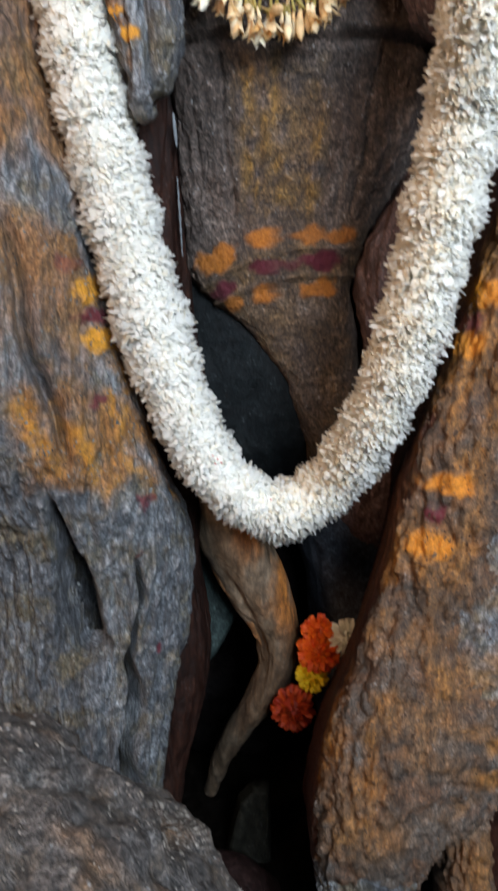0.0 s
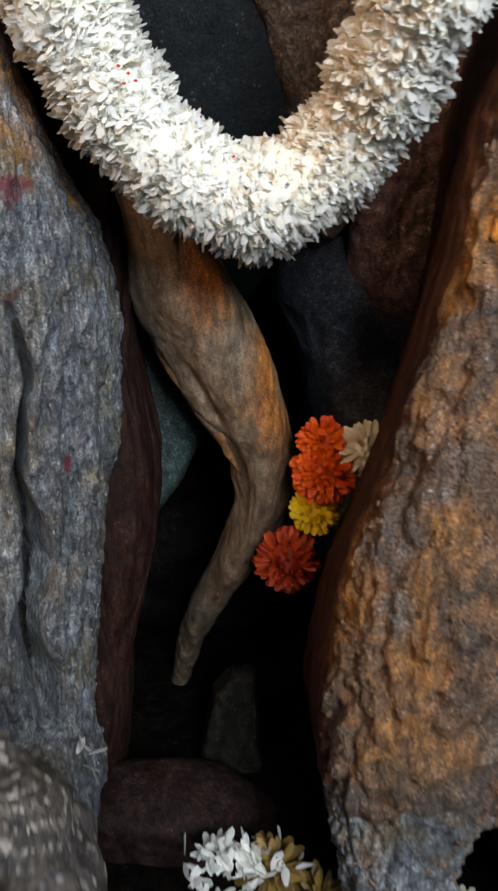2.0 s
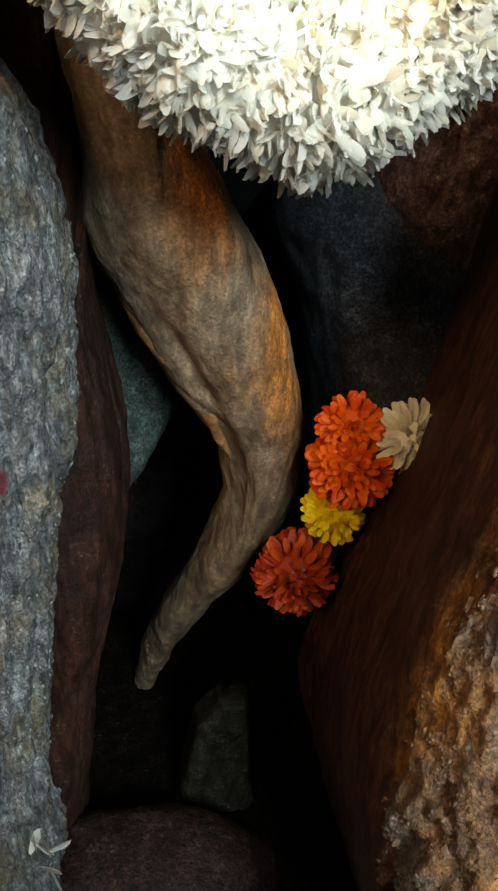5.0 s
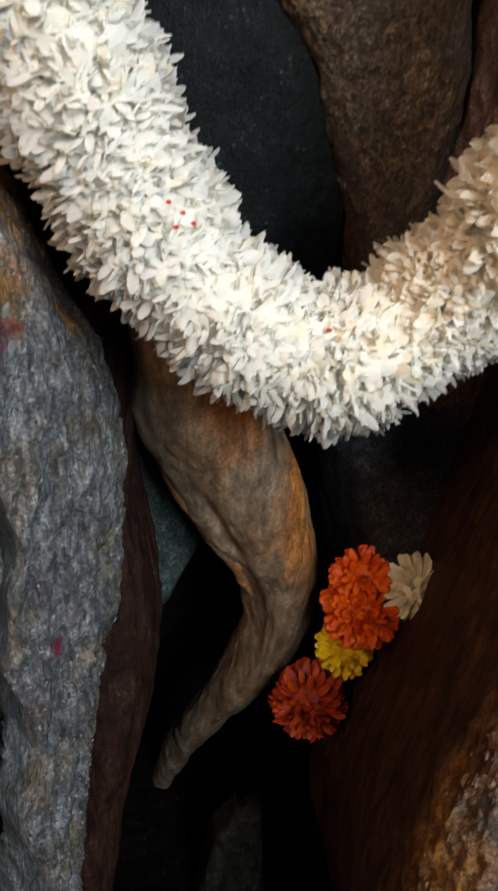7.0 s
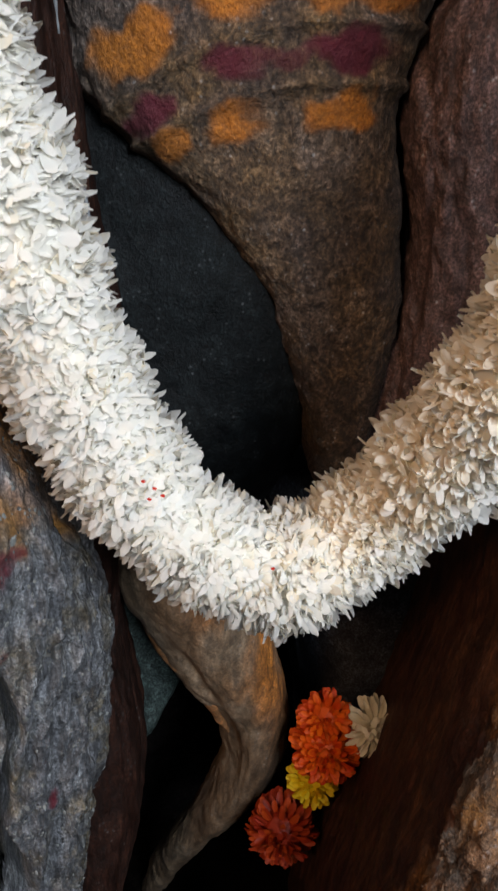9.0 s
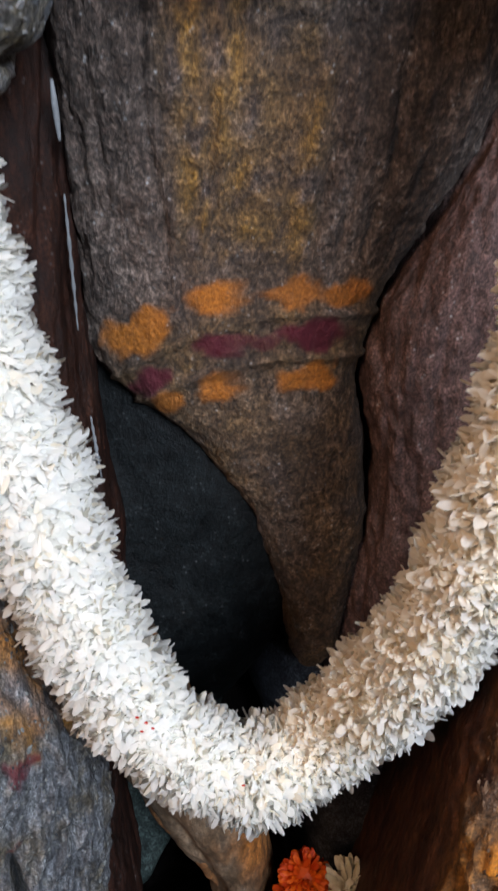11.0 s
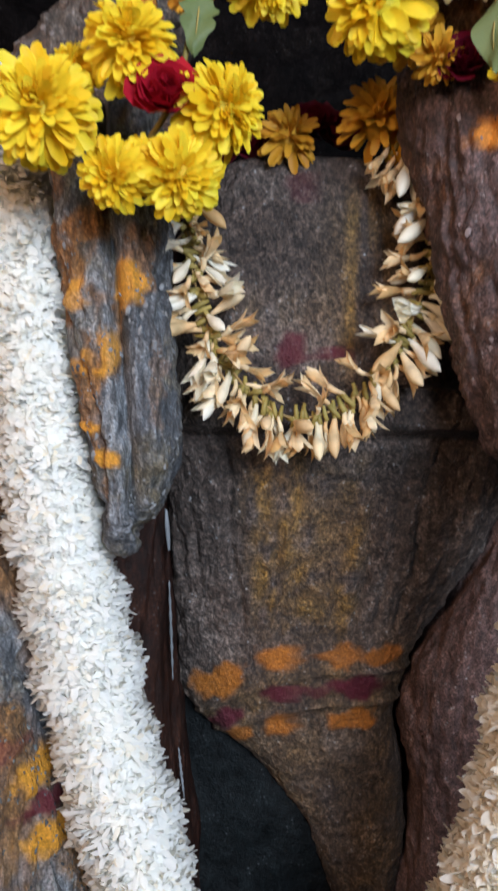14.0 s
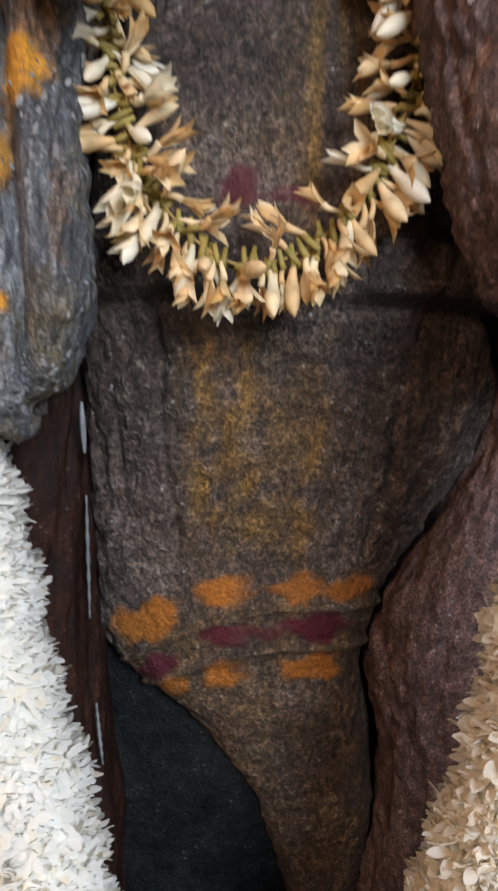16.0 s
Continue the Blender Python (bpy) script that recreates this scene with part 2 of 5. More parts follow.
def part(name, me, parent, label="", m=None):
    ob = new(name, me)
    ob.parent = parent
    if m is not None:
        ob.matrix_basis = m
    return tagged(ob, label)


def stations(rows, n):
    """Rows of z, left, right, front, depth, made dense and smooth."""
    rows = np.array(sorted(rows))
    z = np.linspace(rows[0, 0], rows[-1, 0], n)
    cols = [np.interp(z, rows[:, 0], rows[:, k]) for k in range(1, 5)]
    k = max(3, n // 24) | 1
    win = np.hanning(k + 2)[1:-1]
    win /= win.sum()
    cols = [np.convolve(np.pad(c, k // 2, mode="edge"), win, "valid") for c in cols]
    return z, cols


def upright(rows, shape=2.6, step=0.0022, around=260, relief=None, dabs=(), stain=None, top=0.0, bottom=0.0, skew=(), pivot=0.65):
    """A rough upright body from rows of z, left, right, front and half depth. relief(p) gives the outward push of the
    surface, dabs are rubbed spots (x, z, half width, half height, channel, strength), stain(p) adds more of them."""
    n = max(8, int((max(r[0] for r in rows) - min(r[0] for r in rows)) / step))
    z, (xl, xr, yf, ry) = stations(rows, n)
    a = np.linspace(0, 2 * np.pi, around, endpoint=False)
    c, s = np.cos(a), np.sin(a)
    ux, uy = np.sign(c) * np.abs(c) ** (2 / shape), np.sign(s) * np.abs(s) ** (2 / shape)
    k = np.ones(n)
    if top:
        k *= np.sqrt(np.clip(1 - np.clip((z - (z[-1] - top)) / top, 0, 1) ** 2, 0.0004, 1))
    if bottom:
        k *= np.sqrt(np.clip(1 - np.clip(((z[0] + bottom) - z) / bottom, 0, 1) ** 2, 0.0004, 1))
    rx = (xr - xl) / 2 * k
    cx, cy = (xl + xr) / 2, yf + ry
    rr = ry * k
    x = cx[:, None] + rx[:, None] * ux[None]
    y = cy[:, None] + rr[:, None] * uy[None]
    lean = np.interp(z, [q[0] for q in skew], [q[1] for q in skew]) if skew else np.zeros(n)
    x = x + lean[:, None] * np.maximum(y - pivot, -0.02)
    zz = np.repeat(z[:, None], around, 1)
    p = np.stack([x.ravel(), y.ravel(), zz.ravel()], 1)
    nx, ny = c[None] / np.maximum(rx[:, None], 0.004), s[None] / np.maximum(rr[:, None], 0.004)
    ln = np.sqrt(nx ** 2 + ny ** 2)
    normal = np.stack([(nx / ln).ravel(), (ny / ln).ravel(), np.zeros(n * around)], 1)
    front = np.repeat((s < 0.35)[None], n, 0).ravel()
    st = np.zeros((len(p), 3))
    wob = p + np.stack([fbm(p, 70, octaves=3), 0 * p[:, 0], fbm(p, 70, octaves=3, off=31)], 1) * 0.008
    for dx, dz, hw, hh, ch, much in dabs:
        d = ((wob[:, 0] - dx) / hw) ** 2 + ((wob[:, 2] - dz) / hh) ** 2
        st[:, ch] = np.maximum(st[:, ch], front * much * (1 - smooth(0.4, 1.35, d)))
    if stain is not None:
        stain(p, st)
    st = np.clip(st, 0, 1)
    push = np.zeros(len(p)) if relief is None else relief(p)
    push = push + st[:, 0] * 0.0012 + st[:, 1] * 0.0008
    p = p + normal * (push * np.repeat(np.minimum(1, k * 1.3), around))[:, None]
    i = np.arange(n - 1)[:, None] * around
    j = np.arange(around)[None]
    jn = (j + 1) % around
    faces = np.stack([i + j, i + jn, i + around + jn, i + around + j], -1).reshape(-1, 4).tolist()
    faces.append(list(range(around))[::-1])
    faces.append([(n - 1) * around + q for q in range(around)])
    return p, faces, st


def bark_relief(grain=0.0025, lump=0.006, pit=0.0015, freq=55, stretch=0.16, off=0.0):
    def relief(p):
        ridg = 1 - np.abs(fbm(p, freq, freq, freq * stretch, 4, off)) * 2.2
        return (fbm(p, 9, 9, 5, 3, off + 3) * lump * 2 + (ridg - 0.6) * grain + fbm(p, 160, 160, 90, 3, off) * pit
                - smooth(0.82, 1.0, 1 - np.abs(gnoise(p, freq * 0.6, freq * 0.6, freq * stretch * 0.4, off + 5)) * 2) * grain * 0.9)
    return relief


def join(parts_list):
    vs, fs, ss, base = [], [], [], 0
    for v, f, s in parts_list:
        vs.append(v)
        fs += [[q + base for q in face] for face in f]
        ss.append(s)
        base += len(v)
    return np.concatenate(vs), fs, np.concatenate(ss)


def tube(points, radius, sides=8, taper=None):
    """A round strand along points."""
    pts = np.array(points, float)
    tan = np.gradient(pts, axis=0)
    tan /= np.linalg.norm(tan, axis=1)[:, None]
    ref = np.array([0.13, 0.97, 0.21])
    s1 = np.cross(tan, ref)
    s1 /= np.linalg.norm(s1, axis=1)[:, None]
    s2 = np.cross(tan, s1)
    a = np.linspace(0, 2 * np.pi, sides, endpoint=False)
    r = np.full(len(pts), radius) if taper is None else radius * np.asarray(taper)
    v = pts[:, None] + r[:, None, None] * (np.cos(a)[None, :, None] * s1[:, None] + np.sin(a)[None, :, None] * s2[:, None])
    n = len(pts)
    f = [[i * sides + j, i * sides + (j + 1) % sides, (i + 1) * sides + (j + 1) % sides, (i + 1) * sides + j] for i in range(n - 1) for j in range(sides)]
    f += [list(range(sides))[::-1], [(n - 1) * sides + j for j in range(sides)]]
    return v.reshape(-1, 3), f


def curve_through(points, n):
    """A smooth line through a few points, at even steps."""
    p = np.array(points, float)
    q = np.concatenate([[2 * p[0] - p[1]], p, [2 * p[-1] - p[-2]]])
    out = []
    for k in range(len(p) - 1):
        a, b, c, d = q[k:k + 4]
        for t in np.linspace(0, 1, 40, endpoint=False):
            out.append(0.5 * (2 * b + (c - a) * t + (2 * a - 5 * b + 4 * c - d) * t * t + (3 * b - a - 3 * c + d) * t ** 3))
    out.append(p[-1])
    out = np.array(out)
    ln = np.concatenate([[0], np.cumsum(np.linalg.norm(np.diff(out, axis=0), axis=1))])
    at = np.linspace(0, ln[-1], n)
    return np.stack([np.interp(at, ln, out[:, k]) for k in range(3)], 1)


def petal_shape(length, width, cup=0.3, curl=0.2, tip=0.3, rows=4):
    """A cupped petal along +x from the origin, its face to +z."""
    s = np.linspace(0, 1, rows)
    wide = np.interp(s, [0, 0.3, 0.65, 0.88, 1], [0.3, 0.8, 1.0, 0.75, tip])
    v = []
    for t, w in zip(s, wide):
        bend = curl * length * t * t
        for u in (-1, 0, 1):
            v.append((length * t - (0.06 * length if u and t == 1 else 0), u * w * width / 2, bend + cup * width * 0.5 * w * abs(u)))
    f = [[i * 3 + j, i * 3 + j + 1, i * 3 + j + 4, i * 3 + j + 3] for i in range(rows - 1) for j in (0, 1)]
    return np.array(v), np.array(f)


def frames_for(out, side_hint):
    """Rotation matrices with x along out."""
    x = out / np.linalg.norm(out, axis=1)[:, None]
    y = np.cross(side_hint, x)
    y /= np.linalg.norm(y, axis=1)[:, None]
    return np.stack([x, y, np.cross(x, y)], 2)


def scatter(shape, rots, places, sizes):
    v, f = shape
    vs = np.einsum("nij,kj->nki", rots, v) * sizes[:, None, None] + places[:, None]
    fs = f[None] + (np.arange(len(places)) * len(v))[:, None, None]
    return vs.reshape(-1, 3), fs.reshape(-1, f.shape[1])


def to_matrix(r, p, s=1.0):
    m = Matrix([list(map(float, row)) for row in r]).to_4x4() @ Matrix.Scale(float(s), 4)
    m.translation = Vector([float(q) for q in p])
    return m


# ---- the setting ----
def box_mesh(name, lo, hi, material, bevel=0.004):
    bm = bmesh.new()
    bmesh.ops.create_cube(bm, size=1.0)
    lo, hi = Vector(lo), Vector(hi)
    for v in bm.verts:
        v.co = Vector([lo[k] + (v.co[k] + 0.5) * (hi[k] - lo[k]) for k in range(3)])
    bmesh.ops.bevel(bm, geom=bm.edges[:], offset=bevel, segments=2, affect="EDGES")
    me = bpy.data.meshes.new(name)
    bm.to_mesh(me)
    bm.free()
    me.materials.append(material)
    return me


FLOOR = 0.235
thing("floor", box_mesh("floor", (-1.6, -1.8, FLOOR - 0.1), (1.6, 1.25, FLOOR), FLOOR_STONE), "stone floor of the shrine, hollow's shade in its colour", "floor", kind="structure")
# Unseen walls and ceiling added to close the room, pale for soft bounce light.
thing("wall_west", box_mesh("wall_west", (-1.7, -1.8, FLOOR), (-1.6, 1.25, 2.6), PLASTER), "plain unseen plaster side wall, pale to bounce light", "wall", kind="structure")
thing("wall_east", box_mesh("wall_east", (1.6, -1.8, FLOOR), (1.7, 1.25, 2.6), PLASTER), "plain unseen plaster side wall, pale to bounce light", "wall", kind="structure")
thing("wall_south", box_mesh("wall_south", (-1.7, -1.9, FLOOR), (1.7, -1.8, 2.6), PLASTER), "plain unseen plaster wall opposite the shrine, pale to bounce light", "wall", kind="structure")
thing("ceiling", box_mesh("ceiling", (-1.7, -1.9, 2.6), (1.7, 1.25, 2.7), PLASTER), "plain unseen plaster ceiling, pale to bounce light", "ceiling", kind="structure")


def rock_sheet(name, x0, x1, z0, z1, y, material, label):
    nx, nz = 260, 300
    gx, gz = np.meshgrid(np.linspace(x0, x1, nx), np.linspace(z0, z1, nz))
    p = np.stack([gx.ravel(), np.full(nx * nz, y), gz.ravel()], 1)
    p[:, 1] -= fbm(p, 7, octaves=4) * 0.05 + np.abs(fbm(p, 22, octaves=4, off=4)) * 0.02
    back = p.copy()
    back[:, 1] = y + 0.12
    v = np.concatenate([p, back])
    q = np.arange(nx * nz).reshape(nz, nx)
    f = np.stack([q[:-1, :-1], q[:-1, 1:], q[1:, 1:], q[1:, :-1]], -1).reshape(-1, 4)
    faces = np.concatenate([f, f[:, ::-1] + nx * nz])
    rim = np.concatenate([q[0, :], q[1:, -1], q[-1, -2::-1], q[-2:0:-1, 0]])
    nxt = np.roll(rim, -1)
    faces = np.concatenate([faces, np.stack([rim + nx * nz, nxt + nx * nz, nxt, rim], 1)])
    return thing(name, mesh_of(name, v, faces, [material], np.zeros((len(v), 3))), label, "rock wall", kind="structure")


rock_sheet("wall_north", -1.7, 1.7, FLOOR, 2.6, 1.02, SHADE_BLACK_STONE, "rough rock at the back of the hollow, deep shade in its colour")


# ---- carved stone figure in the hollow ----
def band_line(x):
    return 0.913 - 3.6 * np.clip(0.06 - x, 0, 1) ** 2


def statue():
    rows = [(1.276, -0.03, 0.085, 0.712, 0.05), (1.255, -0.044, 0.10, 0.702, 0.055), (1.20, -0.058, 0.118, 0.697, 0.06),
            (1.13, -0.066, 0.135, 0.699, 0.06), (1.10, -0.068, 0.150, 0.703, 0.06), (1.06, -0.068, 0.166, 0.722, 0.06),
            (1.02, -0.068, 0.160, 0.736, 0.06), (0.976, -0.066, 0.138, 0.751, 0.055), (0.93, -0.064, 0.107, 0.764, 0.05),
            (0.90, -0.062, 0.099, 0.772, 0.05), (0.875, -0.036, 0.102, 0.780, 0.045), (0.848, -0.002, 0.110, 0.786, 0.04),
            (0.80, 0.036, 0.115, 0.796, 0.035), (0.76, 0.050, 0.112, 0.806, 0.03), (0.72, 0.062, 0.106, 0.815, 0.03), (0.66, 0.068, 0.10, 0.83, 0.025)]

    def relief(p):
        x, z = p[:, 0], p[:, 2]
        skirt = smooth(0.945, 0.965, z) * (1 - smooth(1.075, 1.092, z))
        u = (x - 0.025) / (1 + (z - 0.95) * 2.2) / 0.021 + 0.15 * fbm(p, 20, 20, 6, 2)
        fold = np.abs(np.sin(np.pi * u)) ** 0.3
        lines = sum(np.exp(-((x - c - (c - 0.03) * 2.0 * (z - 0.95) + 0.0015 * np.sin(70 * z + 40 * c)) / w) ** 2) for c, w in ((-0.014, 0.0020), (0.0125, 0.0024), (0.0235, 0.0019), (0.036, 0.0022), (0.050, 0.0024), (0.066, 0.0020), (0.080, 0.0024), (0.094, 0.0020)))
        belt = smooth(1.092, 1.097, z) * (1 - smooth(1.120, 1.126, z)) * (1 - 0.7 * smooth(0.0, 0.02, x) * (1 - smooth(0.07, 0.085, x)))
        groove = np.exp(-((z - 1.090) / 0.0035) ** 2)
        d = z - band_line(x)
        rims = np.exp(-((d - 0.0125) / 0.0028) ** 2) + np.exp(-((d + 0.0125) / 0.0028) ** 2)
        return (skirt * ((fold - 0.75) * 0.003 - lines * 0.0042) + belt * (0.006 + 0.006 * smooth(0.06, 0.08, x)) - groove * 0.0035 + rims * 0.0042 * smooth(-0.06, -0.04, x) + skirt * fbm(p, 120, 120, 7, 3, 15) * 0.0034
                + fbm(p, 12, octaves=3) * 0.006 + fbm(p, 140, 140, 90, 3) * 0.0022 + np.exp(-((d) / 0.02) ** 2) * 0.002)

    def stain(p, st):
        x, z = p[:, 0], p[:, 2]
        for cx, w, lo, hi, much in ((0.004, 0.012, 0.955, 1.085, 0.85), (0.018, 0.007, 0.95, 1.085, 0.75), (0.028, 0.009, 0.95, 1.085, 0.85), (0.042, 0.007, 0.95, 1.085, 0.7), (0.058, 0.009, 0.945, 1.08, 0.75),
                                    (0.052, 0.018, 1.13, 1.25, 0.85), (-0.005, 0.02, 1.165, 1.18, 0.5), (0.03, 0.05, 1.165, 1.182, 0.6)):
            m = np.exp(-((x - cx - 0.05 * (z - 1.0) * np.sign(cx - 0.03)) / w) ** 2) * smooth(lo - 0.02, lo + 0.03, z) * (1 - smooth(hi - 0.03, hi + 0.01, z))
            st[:, 2] = np.maximum(st[:, 2], m * much * np.clip(0.62 + 2.0 * fbm(p, 120, 120, 3, 3), 0, 1.15))
        st[:, 2] = np.maximum(st[:, 2], 0.45 * np.exp(-((z - band_line(x)) / 0.03) ** 2) * (0.6 + fbm(p, 60, octaves=3)) * (x > -0.05))
        st[:, 2] = np.maximum(st[:, 2], 0.35 * smooth(0.93, 0.85, z) * (0.4 + fbm(p, 30, octaves=3)))

    dabs = [(-0.034, 0.912, 0.017, 0.012, 0, 0.95), (-0.022, 0.921, 0.012, 0.010, 0, 0.95), (0.012, 0.935, 0.016, 0.009, 0, 0.95), (0.056, 0.937, 0.018, 0.007, 0, 0.75), (0.085, 0.938, 0.016, 0.008, 0, 0.85),
            (-0.024, 0.886, 0.011, 0.009, 1, 0.95), (0.016, 0.908, 0.014, 0.008, 1, 0.95), (0.038, 0.912, 0.012, 0.005, 1, 0.6), (0.067, 0.914, 0.021, 0.010, 1, 1.0),
            (-0.013, 0.873, 0.008, 0.007, 0, 0.8), (0.014, 0.881, 0.012, 0.009, 0, 0.9), (0.058, 0.888, 0.012, 0.009, 0, 0.9), (0.073, 0.889, 0.012, 0.009, 0, 0.95),
            (0.015, 1.143, 0.012, 0.012, 1, 0.8), (0.045, 1.143, 0.010, 0.007, 1, 0.85), (0.02, 1.245, 0.01, 0.008, 1, 0.4)]
    p, f, st = upright(rows, 3.6, 0.0016, 330, relief, dabs, stain, top=0.012, bottom=0.05)
    thing("stone_statue", mesh_of("stone_statue", p, f, [STATUE_STONE], st), "carved grey-brown stone figure with pleats and coloured paste bands", "statue")


statue()


# ---- bark, roots and rocks round it ----
def left_trunk():
    rows = [(1.12, -0.42, -0.170, 0.63, 0.10), (1.0, -0.40, -0.155, 0.62, 0.10), (0.917, -0.38, -0.138, 0.612, 0.10), (0.836, -0.36, -0.117, 0.620, 0.095),
            (0.766, -0.33, -0.099, 0.635, 0.09), (0.703, -0.30, -0.073, 0.660, 0.08), (0.671, -0.28, -0.058, 0.675, 0.075), (0.627, -0.27, -0.056, 0.688, 0.065),
            (0.54, -0.26, -0.069, 0.698, 0.055), (0.47, -0.26, -0.079, 0.700, 0.055), (0.37, -0.26, -0.090, 0.698, 0.055), (0.22, -0.26, -0.10, 0.695, 0.06)]
    base = bark_relief(0.0050, 0.008, 0.0036, 60, 0.16, 2.0)

    def clefts(p):
        """How deep each point lies in the two open clefts, 0 to 1."""
        x, z = p[:, 0], p[:, 2]
        wave = 0.006 * fbm(p, 30, octaves=2, off=19)
        wide = np.exp(-((x + 0.158 + 0.12 * (z - 0.6) + wave) / (0.004 + 0.013 * smooth(0.72, 0.60, z))) ** 4) * smooth(0.53, 0.56, z) * (1 - smooth(0.68, 0.72, z))
        thin = np.exp(-((x + 0.114 - 0.07 * np.clip(z - 0.45, 0, 1) - 0.004 * np.sin(z * 55) + wave) / (0.0025 + 0.0055 * smooth(0.56, 0.47, z))) ** 4) * smooth(0.34, 0.37, z) * (1 - smooth(0.58, 0.66, z))
        return np.maximum(wide, thin) * (p[:, 1] < 0.755)

    def relief(p):
        x, z = p[:, 0], p[:, 2]
        s3 = np.exp(-((x + 0.083 - 0.004 * np.sin(z * 60)) / 0.0025) ** 2) * smooth(0.49, 0.51, z) * (1 - smooth(0.53, 0.55, z))
        s4 = np.exp(-((x + 0.173 + 0.19 * (z - 0.86) - 0.004 * np.sin(z * 50)) / 0.006) ** 2) * smooth(0.73, 0.77, z)
        return base(p) - 0.055 * clefts(p) - 0.008 * s3 - 0.026 * s4

    def stain(p, st):
        x, z = p[:, 0], p[:, 2]
        ragged = z + 0.22 * (x + 0.12) + 0.05 * fbm(p, 22, 22, 10, 3, 5)
        zone = smooth(0.715, 0.735, ragged) * (1 - smooth(0.79, 0.87, ragged)) * smooth(-0.205, -0.175, x)
        st[:, 2] = np.maximum(st[:, 2], zone * smooth(-0.35, 0.2, fbm(p, 28, 28, 20, 4)) * 0.95)
        st[:, 2] = np.maximum(st[:, 2], 0.85 * smooth(0.80, 0.88, z) * smooth(-0.3, 0.3, fbm(p, 24, 24, 10, 4)))
        st[:, 0] = np.maximum(st[:, 0], 0.55 * zone * smooth(-0.1, 0.35, fbm(p, 34, 34, 20, 5, 12)) * smooth(-0.4, 0.1, fbm(p, 110, octaves=3, off=8)))

    dabs = [(-0.132, 0.889, 0.013, 0.013, 0, 0.95), (-0.130, 0.867, 0.011, 0.006, 1, 0.9), (-0.124, 0.847, 0.013, 0.011, 0, 0.95), (-0.15, 0.91, 0.008, 0.007, 1, 0.5),
            (-0.126, 0.797, 0.004, 0.006, 1, 0.8), (-0.096, 0.702, 0.005, 0.009, 1, 0.8), (-0.087, 0.546, 0.0035, 0.007, 1, 0.9), (-0.10, 0.65, 0.003, 0.005, 1, 0.5)]
    p, f, st = upright(rows, 2.3, 0.002, 380, relief, dabs, stain)
    flat = upright(rows, 2.3, 0.002, 380)[0]
    depth = clefts(flat)
    gone = depth > 0.8
    f = [face for face in f if len(face) > 4 or not (gone[face[0]] and gone[face[2]])]
    thing("tree_trunk", mesh_of("tree_trunk", p, f, [GREY_BARK], st), "weathered grey trunk with cracks, turmeric and red dabs", "tree trunk")


def inner_jamb():
    rows = [(1.24, -0.15, -0.068, 0.745, 0.06), (1.10, -0.15, -0.068, 0.742, 0.06), (0.973, -0.16, -0.062, 0.744, 0.06), (0.888, -0.16, -0.057, 0.746, 0.06), (0.80, -0.15, -0.046, 0.75, 0.06),
            (0.70, -0.13, -0.046, 0.754, 0.06), (0.60, -0.12, -0.050, 0.757, 0.06), (0.52, -0.12, -0.040, 0.76, 0.06), (0.46, -0.12, -0.047, 0.76, 0.06), (0.354, -0.13, -0.074, 0.76, 0.06), (0.23, -0.14, -0.09, 0.76, 0.06)]

    p, f, st = upright(rows, 2.8, 0.0024, 220, bark_relief(0.003, 0.004, 0.001, 45, 0.12, 6.0))
    thing("brown_trunk", mesh_of("brown_trunk", p, f, [JAMB_BARK], st), "dark red-brown inner wood behind the grey trunk", "tree trunk")


def upper_left():
    rows = [(1.285, -0.125, -0.064, 0.650, 0.035), (1.21, -0.125, -0.060, 0.640, 0.035), (1.141, -0.112, -0.057, 0.640, 0.035), (1.076, -0.10, -0.057, 0.643, 0.035), (1.045, -0.094, -0.066, 0.648, 0.032), (1.018, -0.090, -0.076, 0.652, 0.02)]
    base = bark_relief(0.0040, 0.007, 0.0032, 55, 0.3, 9.0)

    def relief(p):
        return base(p) - 0.012 * np.exp(-((p[:, 0] + 0.083 + 0.1 * (p[:, 2] - 1.15)) / 0.004) ** 2)

    dabs = [(-0.078, 1.172, 0.009, 0.014, 0, 0.9), (-0.089, 1.135, 0.006, 0.014, 0, 0.8), (-0.106, 1.165, 0.007, 0.010, 0, 0.7), (-0.103, 1.203, 0.012, 0.012, 2, 0.9),
            (-0.096, 1.093, 0.005, 0.005, 0, 0.9), (-0.088, 1.075, 0.005, 0.004, 0, 0.9), (-0.105, 1.13, 0.007, 0.006, 0, 0.6), (-0.072, 1.185, 0.008, 0.02, 2, 0.7), (-0.098, 1.115, 0.006, 0.02, 2, 0.8), (-0.083, 1.15, 0.004, 0.03, 2, 0.8), (-0.065, 1.12, 0.004, 0.03, 2, 0.4)]

    def stain(p, st):
        st[:, 2] = np.maximum(st[:, 2], 0.9 * smooth(-0.07, -0.09, p[:, 0]) * smooth(0.0, 0.3, fbm(p, 45, 45, 25, 3, 70)))

    p, f, st = upright(rows, 2.4, 0.0018, 220, relief, dabs, stain, bottom=0.03, top=0.01)
    thing("hanging_bark", mesh_of("hanging_bark", p, f, [GREY_BARK], st), "split grey bark spotted with turmeric, hanging by the figure", "bark")


